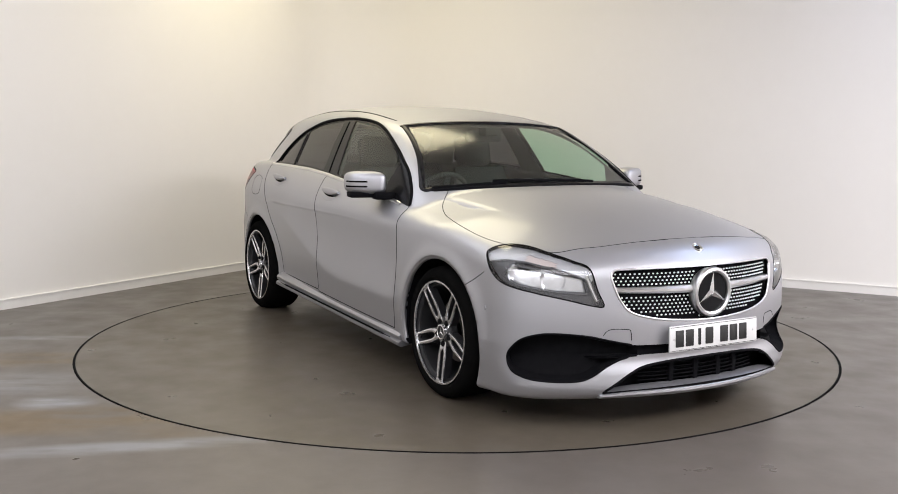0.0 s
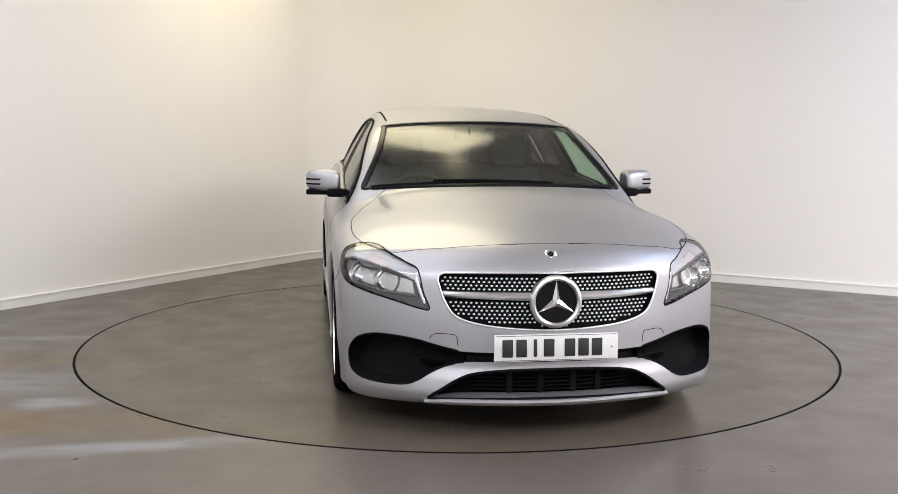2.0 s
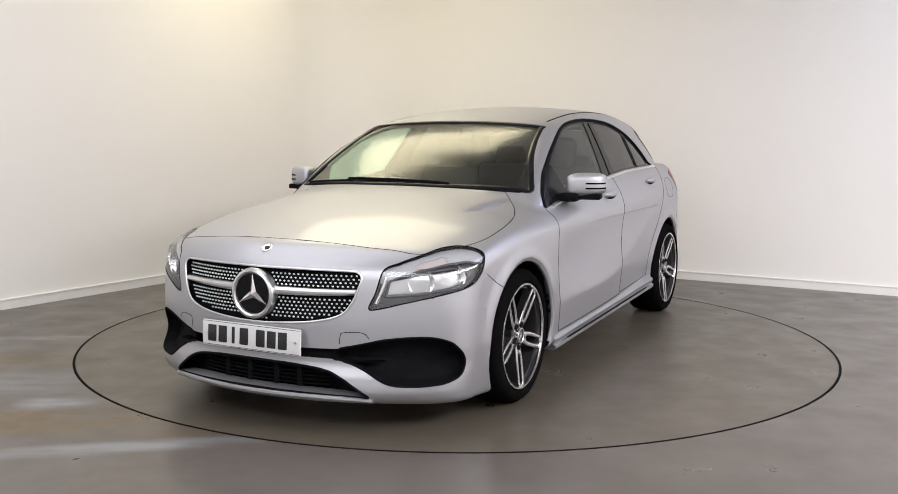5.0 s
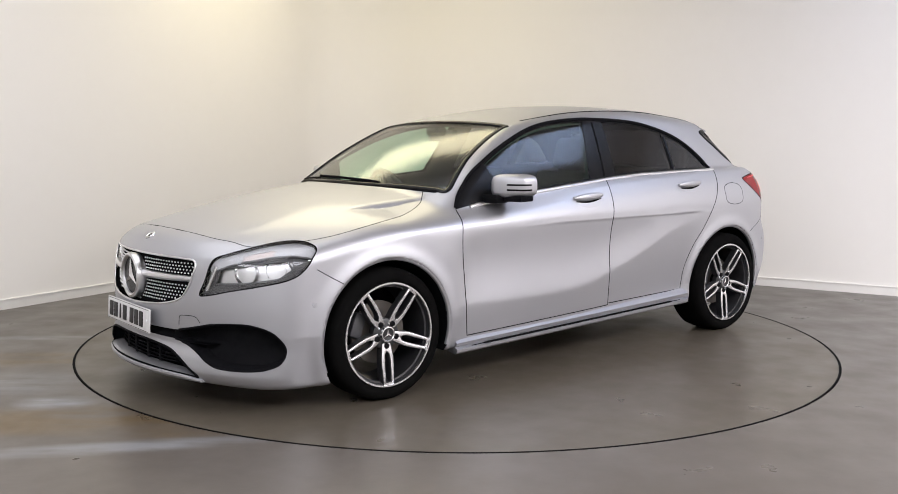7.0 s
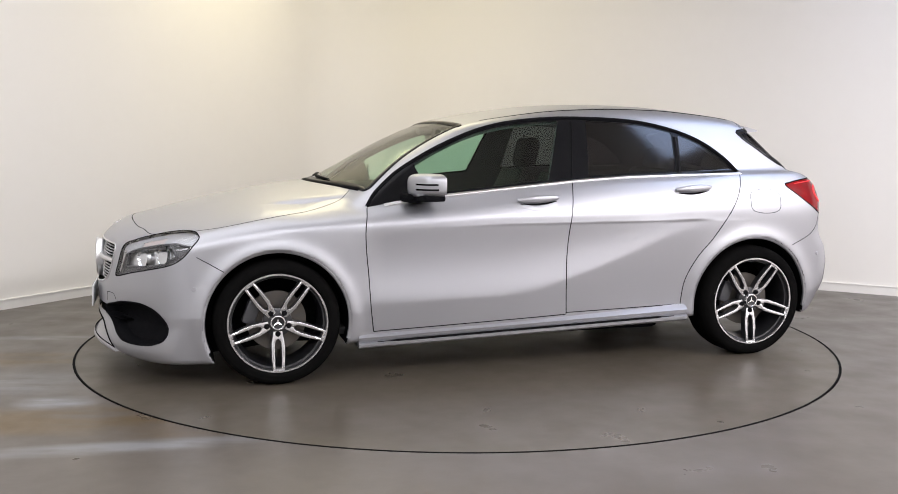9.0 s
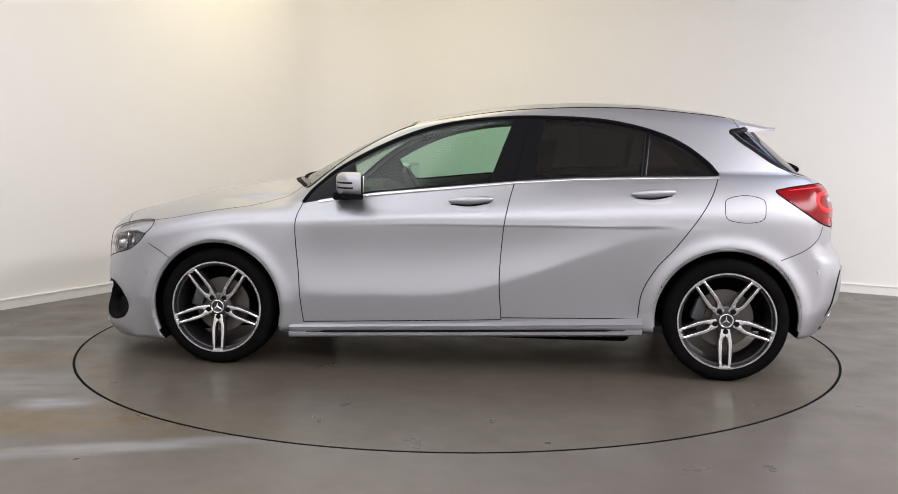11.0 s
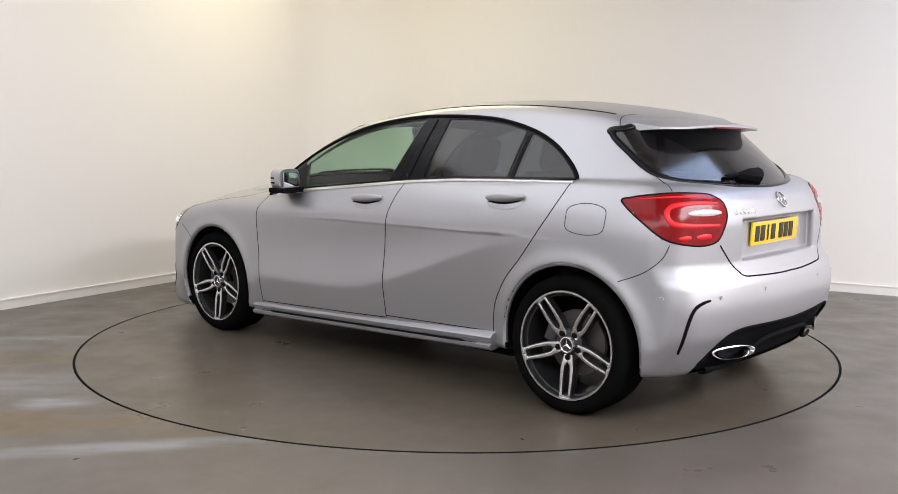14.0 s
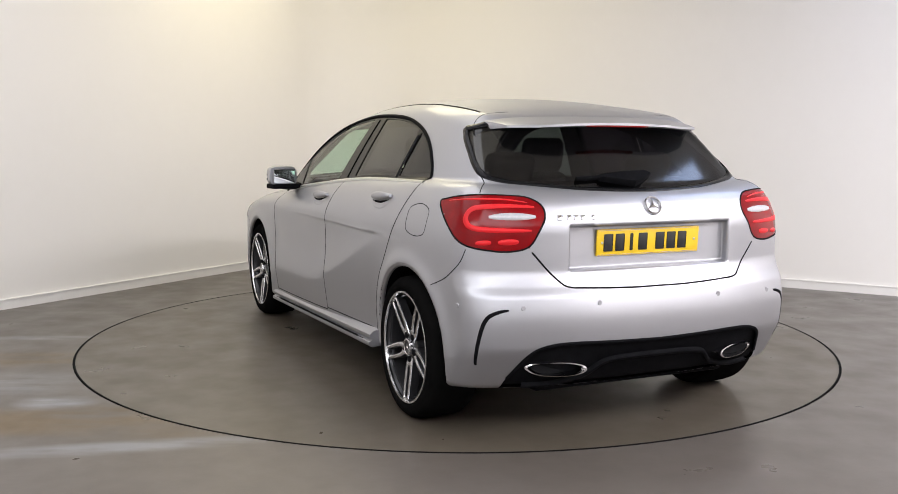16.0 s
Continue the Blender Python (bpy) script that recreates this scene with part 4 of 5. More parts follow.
    e = lay("front", dense(OUT["low_intake"][1], .012))
    e = e[e[:, 1] >= 0]
    part("intake_rim", ribbon(np.vstack([e, (e * (1, -1, 1))[::-1]]), .012, .002, True), BLACK, bump_f)
    # splitter lip under the lower opening
    bm, prev = bmesh.new(), None
    for y in np.linspace(-.53, .53, 55):
        x = lay("front", np.array([(abs(y), .21)]))[0][0]
        dz, k = .006 * (y / .52) ** 2, 1 - .6 * (abs(y) / .53) ** 6
        ring = [bm.verts.new((x + dx * k, y, .149 + (z - .149) * k - dz)) for dx, z in ((-.07, .190), (-.004, .181), (.007, .174), (.008, .164), (-.006, .149), (-.07, .149))]
        if prev:
            for c in range(6):
                bm.faces.new((prev[c], prev[(c + 1) % 6], ring[(c + 1) % 6], ring[c]))
        else:
            bm.faces.new(ring)
        prev = ring
    bm.faces.new(prev[::-1])
    part("splitter", bm, PAINT, bump_f, "silver splitter lip")
    # number plate: bars stand for the characters
    part_plate(2.262, .392, -1.0, PLATE_WHITE, bump_f, "white front number plate", 1)
    # parking sensors
    for s in (1, -1):
        for view, pt in (("side", (1.75, .50)),):
            c = lay(view, np.array([pt]))[0] * (1, s, 1)
            m = moved(lathe([(0, .003), (.009, .003), (.011, 0)], 20), pose(c[0], c[1], c[2], 0, 0, 0 if s > 0 else 180) @ pose(0, 0, 0, 0, 0, -8))
            part("parking_sensor", m, PAINT, bump_f)
    both("tow_cover", ribbon(lay("front", dense(loop([(.395, .388), (.40, .428), (.415, .436), (.47, .438), (.495, .43), (.51, .41)], 4, False), .01, False)), .003, .0012), GAP, (bump_f, bump_f))


def part_plate(x, z, lean, mat, parent, label, way):
    bm = box(-.006, .004, -.26, .26, -.0555, .0555, .004)
    m = pose(x, 0, z, 0, lean * 3, 0 if way > 0 else 180)
    pl = part("number_plate", moved(bm, m), mat, parent, label)
    w = .050
    xs = [-.205 + i * .0575 for i in range(4)] + [.055 + i * .0575 for i in range(3)]
    for k, y in enumerate(xs):
        ww = .014 if k == 2 else w * .88
        part("plate_bar", moved(box(.0035, .0052, y - ww / 2, y + ww / 2, -.036, .036, .003), m), INK, pl, "black bar on the plate")
    for y0, y1, z0, z1 in ((-.255, .255, .0495, .0515), (-.255, .255, -.0515, -.0495)):
        part("plate_border", moved(box(.0035, .0048, y0, y1, z0, z1), m), INK if mat is PLATE_WHITE else CHROME, pl)
    for y in (-.235, .235):
        part("plate_screw", moved(lathe([(0, .0065), (.005, .0065), (.006, .004)], 12), m @ pose(0, y, 0, 0, 0, -90)), SATIN, pl)


def lamps():
    for s, lf in ((1, LEFT), (-1, ~LEFT)):
        # head lamp: clear lens over a grey tub with two bowls, a frosted upper strip and bright inner blade
        lens = panel_part("head_lamp", HEAD & lf, LENS, car, "clear head lamp with grey tub and bright bowls")
        uz = flat("lamp_f", MID)
        roofline = np.interp(uz[:, 0], (-1.40, -1.334, -1.26, -1.189, -1.07, -.975, -.876), (.70, .69, .722, .742, .768, .776, .755))
        under_top = roofline - uz[:, 1]
        cell = inside(uz, np.array([(-1.315, .655), (-1.335, .585), (-1.20, .592), (-1.03, .618), (-.965, .66), (-1.0, .712), (-1.16, .693)]))
        strip = HEAD & lf & (under_top < .046) & ~cell
        amber = strip & (uz[:, 0] > -1.20) & (uz[:, 0] < -1.06) & (under_top > .018)
        for nm, m, mat, dp in (("daylight_strip", strip & ~amber, FROST, -.016), ("indicator_strip", amber, AMBER, -.018),
                               ("reflector_box", HEAD & lf & cell, SATIN, -.040), ("lamp_tub", HEAD & lf & ~cell & ~strip, LAMP_GREY, -.026)):
            panel_part(nm, m, mat, lens, "", dp)
        uu = np.linspace(-1.325, -.90, 40)
        brow = np.stack([uu, np.interp(uu, (-1.40, -1.334, -1.26, -1.189, -1.07, -.975, -.876), (.70, .69, .722, .742, .768, .776, .755)) - .048], -1)
        cell_edge = dense(np.array([(-1.315, .655), (-1.335, .585), (-1.20, .592), (-1.03, .618), (-.965, .66), (-1.0, .712), (-1.16, .693)]), .01)
        for path, wd, mat, dp, shut in ((brow, .010, LAMP_GREY, .014, False), (cell_edge, .013, LAMP_GREY, .022, True)):
            q = lay("lamp_f", path)
            nn = unit(slope(q[:, 0], q[:, 1], q[:, 2]))
            geo = ribbon(q, wd, .002, shut)
            geo = (np.array(geo[0]) - np.repeat(nn, 5, 0) * dp, geo[1])
            part("lamp_bezel", geo if s > 0 else flip(geo), mat, lens)

        def on(u, z, depth):
            p = lay("lamp_f", np.array([(u, z)]))[0]
            nn = unit(slope(*[np.array([c]) for c in p]))[0]
            return (p - nn * depth) * (1, s, 1)
        for u, z, r in ((-1.045, .665, .052), (-1.19, .645, .056)):
            c = on(u, z, .030)
            bowl = lathe([(.010, -.03), (r * .5, -.026), (r * .85, -.010), (r, .010)], 40)
            m = Matrix.Translation(c) @ Vector((.86, .42 * s, .1)).to_track_quat("Y", "Z").to_matrix().to_4x4()
            b = part("lamp_bowl", moved(bowl, m), CHROME, lens, "bright reflector bowl")
        q = lay("lamp_f", dense(np.array([(-1.325, .668), (-1.352, .60), (-1.372, .556)]), .01, False))
        nn = unit(slope(q[:, 0], q[:, 1], q[:, 2]))
        geo = ribbon(q, .016, .0)
        geo = (np.array(geo[0]) - np.repeat(nn, 5, 0) * .012, geo[1])
        part("bright_blade", geo if s > 0 else flip(geo), CHROME, lens)
        # tail lamp
        tl = panel_part("tail_lamp", TAIL & lf, RED, car, "red tail lamp with bright bars")
        for pts, wd, mat, nm in (([(-.60, .984), (-.68, .994), (-.75, .999), (-.85, .997), (-.93, .985)], .009, RED_BRIGHT, "light_bar"),
                                 ([(-.958, .968), (-.88, .972), (-.80, .971), (-.73, .960), (-.706, .925), (-.73, .890), (-.80, .880), (-.88, .877), (-.96, .876)], .024, RED_BRIGHT, "light_ring"),
                                 ([(-.80, .930), (-.86, .932), (-.92, .931), (-.97, .930)], .032, FROST, "reverse_light"),
                                 ([(-.755, .826), (-.79, .828), (-.815, .829)], .022, RED_BRIGHT, "reflector"),
                                 ([(-.84, .829), (-.88, .831), (-.915, .832)], .026, RED_BRIGHT, "reflector")):
            geo = ribbon(lay("lamp_r", dense(loop(pts, 5, False), .01, False)), wd, .0018, False, True)
            part(nm, geo if s > 0 else flip(geo), mat, tl)


def rear_details():
    # spoiler over the rear window
    bm = bmesh.new()
    grid = []
    yy = np.linspace(-.568, .568, 33)
    for i, x in enumerate(np.linspace(-1.40, -1.685, 9)):
        row = []
        for y in yy:
            y = y * (1 - .12 * i / 8)
            e = abs(y) / .575
            xx = x + .17 * e ** 3.5 * (i / 8)
            z = float(top_line(xx)) - float(crown(xx)) * (y / .6) ** 2 - .012 * (1 - i / 8) ** 3 - .022 * e ** 6
            row.append((xx, y, z, .010 + .050 * (1 - i / 8)))
        grid.append(row)
    topv = [[bm.verts.new((p[0], p[1], p[2])) for p in r] for r in grid]
    low = [[bm.verts.new((p[0], p[1], p[2] - p[3])) for p in r] for r in grid]
    m, k = len(grid), len(yy)
    for i in range(m - 1):
        for j in range(k - 1):
            bm.faces.new((topv[i][j], topv[i][j + 1], topv[i + 1][j + 1], topv[i + 1][j]))
            bm.faces.new((low[i][j], low[i + 1][j], low[i + 1][j + 1], low[i][j + 1]))
    for j in range(k - 1):
        bm.faces.new((topv[-1][j], topv[-1][j + 1], low[-1][j + 1], low[-1][j]))
    for i in range(m - 1):
        bm.faces.new((topv[i][0], topv[i + 1][0], low[i + 1][0], low[i][0]))
        bm.faces.new((topv[i][-1], low[i][-1], low[i + 1][-1], topv[i + 1][-1]))
    sp = part("roof_spoiler", bm, PAINT, car, "silver roof spoiler over the rear window")
    part("brake_light", box(-1.683, -1.668, -.16, .16, 1.290, 1.302, .002), RED, sp, "slim red brake light")
    part_plate(-1.924, .815, 1.0, PLATE_YELLOW, gate, "yellow rear number plate", -1)
    # badge, script bars and ledge
    c = lay("rear", np.array([(0, .965)]))[0]
    m = pose(c[0] - .003, 0, c[2], 0, 0, 90) @ pose(0, 0, 0, 30)
    part("tailgate_badge", moved(lathe([(.033, 0), (.035, .006), (.040, .006), (.042, 0)], 40), m), CHROME, gate, "round bright badge")
    bm = bmesh.new()
    for k in range(3):
        a = math.pi / 2 + 2 * math.pi * k / 3
        vs = [bm.verts.new((r * math.cos(b), h, r * math.sin(b))) for r, b, h in ((.034, a, .003), (.007, a + 1.05, .002), (.007, a - 1.05, .002), (0, a, .007))]
        bm.faces.new((vs[3], vs[2], vs[0]))
        bm.faces.new((vs[3], vs[0], vs[1]))
    part("badge_star", moved(bm, m), CHROME, gate, "", False)
    for y0, w in ((.44, .026), (.40, .022), (.37, .022), (.34, .022), (.295, .016)):
        c = lay("rear", np.array([(y0, .925)]))[0]
        part("script_bar", moved(box(-.004, .003, -w / 2, w / 2, -.011, .011, .002), pose(c[0], c[1], c[2], 0, 25, 0)), CHROME, gate, "bright bars of lettering")
    # wiper
    foot = lay("rear", np.array([(.185, 1.078), (.06, 1.094), (-.065, 1.097), (-.082, 1.082), (-.02, 1.056), (.032, 1.040), (.09, 1.050), (.185, 1.066)]))
    nn = unit(slope(foot[:, 0], foot[:, 1], foot[:, 2]))
    bm = bmesh.new()
    rings = [[bm.verts.new(p) for p in q] for q in (foot - nn * .004, foot + nn * .014, foot.mean(0) + (foot - foot.mean(0)) * (1, .9, .75) + nn * .022)]
    for a, b in zip(rings, rings[1:]):
        for i in range(len(a)):
            bm.faces.new((a[i], a[(i + 1) % len(a)], b[(i + 1) % len(a)], b[i]))
    bm.faces.new(rings[-1])
    wp = part("rear_wiper", bm, BLACK, gate, "black rear wiper with a wedge-shaped foot")
    part("wiper_blade", ribbon(lay("rear", np.linspace((.15, 1.075), (.285, 1.070), 14)), .014, .016), BLACK, wp)
    # side slots in the bumper
    q = loop([(-1.948, .675, .568), (-1.935, .715, .560), (-1.915, .755, .535), (-1.90, .778, .47), (-1.868, .782, .36), (-1.855, .772, .338)], 6, False)
    both("bumper_slot", ribbon(q, .018, .0012, False, True), BLACK, (bump_r, bump_r), "black slot at the bumper's corner")
    # exhaust tips
    for s in (1, -1):
        out = [(-.115, .020), (-.05, .027), (.04, .027), (.105, .016), (.118, -.004), (.08, -.022), (.0, -.028), (-.08, -.020), (-.125, .004)]
        P = loop(out, 5)
        c = np.array((-1.950, .455 * s, .312))
        bm = bmesh.new()
        rings = []
        for dx, sc in ((0, 1.0), (-.012, 1.04), (-.014, .95), (-.004, .86), (.06, .82)):
            rings.append([bm.verts.new((c[0] + dx, c[1] - p[0] * s * sc, c[2] + p[1] * sc)) for p in P])
        for a, b in zip(rings, rings[1:]):
            for i in range(len(P)):
                j = (i + 1) % len(P)
                bm.faces.new((a[i], a[j], b[j], b[i]))
        ex = part("exhaust_tip", moved(bm, Matrix.Translation(c) @ pose(0, 0, 0, 0, 0, -20 * s) @ Matrix.Translation(-c)), CHROME, bump_r, "chrome exhaust tip")
        part("exhaust_dark", prism([(c[1] - p[0] * s * .8, c[2] + p[1] * .8) for p in P], c[0] + .02, c[0] + .03, "yz"), GAP, ex)
    # diffuser fins
    q = lay("rear", dense(loop([(0, .352), (.14, .35), (.25, .335), (.33, .275), (.46, .245), (.58, .245)], 5, False), .012, False))
    full = np.vstack([(q * (1, -1, 1))[::-1], q[1:]])
    part("diffuser_edge", ribbon(full, .022, .016), BLACK, bump_r, "raised black diffuser edge")
    e = edge_of("diffuser")
    e = e[(e[:, 1] > -.02) & (e[:, 2] > .27)]
    e = e[np.argsort(np.where(e[:, 2] > .40, e[:, 1], 1 + (.43 - e[:, 2])))]
    e = e[e[:, 1] >= 0]
    part("diffuser_trim", ribbon(np.vstack([(e * (1, -1, 1))[::-1], e[1:]]), .016, .003), BLACK, bump_r)
    for s in (1, -1):
        for y, z in ((.62, .575), (.30, .585)):
            c = lay("rear", np.array([(y, z)]))[0] * (1, s, 1)
            part("parking_sensor", moved(lathe([(0, .003), (.009, .003), (.011, 0)], 20), pose(c[0], c[1], c[2], 0, 0, 90)), PAINT, bump_r)
        c = lay("side", np.array([(-1.80, .575)]))[0] * (1, s, 1)
        part("parking_sensor", moved(lathe([(0, .003), (.009, .003), (.011, 0)], 20), pose(c[0], c[1], c[2], 0, 0, 20 if s > 0 else 160)), PAINT, bump_r)


def side_details():
    for s in (1, -1):
        # door handles: a cup in the door and a bar over it
        for x0, x1, z, d in ((.085, -.145, .899, doors["front_door"]), (-.855, -1.075, .946, doors["rear_door"])):
            dp = d[0 if s > 0 else 1]
            xm = (x0 + x1) / 2
            t = np.linspace(0, 2 * math.pi, 33)[:-1]
            cup = np.stack([xm + .105 * np.cos(t), z - .006 + .036 * np.sin(t)], -1)
            e = lay("side", cup)
            nrm = unit(slope(e[:, 0], e[:, 1], e[:, 2]))
            c = e.mean(0)
            v = np.vstack([e + nrm * .0012, c + (e - c) * .86 + nrm * .0030, (c + (e - c) * .3) + (0, .0020, 0)])
            m = len(e)
            f = [(a * m + i, a * m + (i + 1) % m, (a + 1) * m + (i + 1) % m, (a + 1) * m + i) for a in range(2) for i in range(m)] + [tuple(range(2 * m, 3 * m))]
            geo = (v, f)
            hd = part("door_handle", geo if s > 0 else flip(geo), PAINT, dp, "silver curved door handle over a shallow cup")
            # shade under the bar, drawn as a raised dark crescent
            gx = np.linspace(x0 - .012, x1 + .012, 30)
            gz = z - .008 - .009 * np.sin(np.linspace(0, math.pi, 30)) + .012 * np.linspace(0, 1, 30)
            geo = ribbon(lay("side", np.stack([gx, gz], -1)), .011, .0045, False, True)
            part("handle_shade", geo if s > 0 else flip(geo), GAP, hd)
            bm = bmesh.new()
            rows = []
            for i in range(25):
                u = i / 24
                x = x0 + (x1 - x0) * u
                g = lay("side", np.array([(x, z + .006 + .012 * u)]))[0]
                out = .010 + .036 * math.sin(math.pi * u) ** .6
                hh = .008 + .013 * math.sin(math.pi * u) ** .7
                rows.append([bm.verts.new((x, s * (g[1] + out * .5 + .010 * math.cos(a)), g[2] + .006 + hh * math.sin(a))) for a in np.linspace(0, 2 * math.pi, 13)[:-1]])
            for a, b in zip(rows, rows[1:]):
                for k in range(12):
                    bm.faces.new((a[k], a[(k + 1) % 12], b[(k + 1) % 12], b[k]))
            bm.faces.new(rows[0])
            bm.faces.new(rows[-1][::-1])
            part("handle_bar", bm, PAINT, hd)
        # sill skirt
        bm = bmesh.new()
        prev = None
        for i in range(40):
            u = i / 39
            x = .945 - 1.87 * u
            zt, zb = .236 + .068 * u, .163 + .062 * u
            hgt = zt - zb
            sec = [(.80, zt + .02), (.866, zt), (.884, zt - .016), (.880, zt - hgt * .42), (.868, zt - hgt * .52), (.888, zt - hgt * .66), (.886, zb + .010), (.872, zb), (.80, zb + .01)]
            ring = [bm.verts.new((x, s * y, z)) for y, z in sec]
            if prev:
                for k in range(len(sec) - 1):
                    bm.faces.new((prev[k], prev[k + 1], ring[k + 1], ring[k]))
            else:
                bm.faces.new(ring)
            prev = ring
        bm.faces.new(prev[::-1])
        sk = part("side_skirt", bm, PAINT, car, "silver side skirt with a dark groove")
        xs = np.linspace(.85, -.84, 50)
        v, f = [], []
        for i, x in enumerate(xs):
            u = (.945 - x) / 1.87
            zm = .196 + .062 * u
            hw = .006 if 2 < i < 47 else .002
            v += [(x, s * .886, zm + hw), (x, s * .8885, zm), (x, s * .886, zm - hw)]
        for i in range(49):
            for k in range(2):
                f.append((i * 3 + k, i * 3 + k + 1, i * 3 + k + 4, i * 3 + k + 3))
        part("skirt_groove", (v, f), GAP, sk)
        # rolled edges of the wheel arches
        for ax, ra in ((AXLE_F, ARCH_F), (AXLE_R, ARCH_R)):
            ang = np.linspace(radians(-22), radians(200), 90)
            xx, zz = ax + (ra + .004) * np.cos(ang), HUB_Z + (ra + .004) * np.sin(ang)
            keep = zz > np.where(xx > 0, np.where(xx > ax, .17, .21), np.where(xx < ax, .26, .27))
            xx, zz, ang = xx[keep], zz[keep], ang[keep]
            yy = side(xx, zz) - .015
            bm, prev = bmesh.new(), None
            for x, y, z, a in zip(xx, yy, zz, ang):
                ring = [bm.verts.new((x + .0115 * math.cos(b) * math.cos(a), s * (y + .0115 * math.sin(b)), z + .0115 * math.cos(b) * math.sin(a))) for b in np.linspace(0, 2 * math.pi, 9)[:-1]]
                if prev:
                    for c in range(8):
                        bm.faces.new((prev[c], prev[(c + 1) % 8], ring[(c + 1) % 8], ring[c]))
                prev = ring
            part("arch_lip", bm, PAINT, car)
        # wing mirror
        arm = join(moved(box(-.05, .05, -.055, .055, -.022, .022, .014), pose(.655, s * .835, .930, 0, 0, s * 8)))
        wm = part("wing_mirror", arm, BLACK, car, "silver wing mirror with black foot and slots")
        bm = bmesh.new()
        bmesh.ops.create_uvsphere(bm, u_segments=40, v_segments=24, radius=1)
        for vtx in bm.verts:
            c = vtx.co
            e = .52
            x, y, z = (math.copysign(abs(q) ** e, q) for q in c)
            x = max(x, -.55)
            taper = 1 - .10 * (y + 1) / 2
            vtx.co = Vector((.585 + .085 * x * (1 - .25 * max(0, y)) - .03 * y, s * (.912 + .094 * y), .996 + (.064 * z * taper) + .003 * y))
        part("mirror_cap", bm, PAINT, wm)
        part("mirror_base", moved(box(-.06, .055, -.095, .085, -.016, .014, .008), pose(.592, s * .905, .934, 0, 0, s * 12)), BLACK, wm)
        part("mirror_glass", moved(box(-.002, .002, -.075, .075, -.042, .042, .002), pose(.535, s * .908, .996, 0, 0, s * 17)), MIRROR, wm)
        for dz, ln in ((.014, 88.5), (-.012, 89.5)):
            bm, prev = bmesh.new(), None
            for a in np.linspace(radians(2), radians(ln), 30):
                x, y = math.cos(a) ** .52, math.sin(a) ** .52
                ring = []
                for grow, dh in ((.95, -.0045), (1.012, -.0045), (1.012, .0045), (.95, .0045)):
                    gx, gy = x * grow, y * grow
                    ring.append(bm.verts.new((.585 + .085 * gx * (1 - .25 * gy) - .03 * gy, s * (.912 + .094 * gy), .990 + dz + dh)))
                if prev:
                    for c in range(4):
                        bm.faces.new((prev[c], prev[(c + 1) % 4], ring[(c + 1) % 4], ring[c]))
                else:
                    bm.faces.new(ring)
                prev = ring
            bm.faces.new(prev[::-1])
            part("mirror_slot", bm, BLACK, wm)


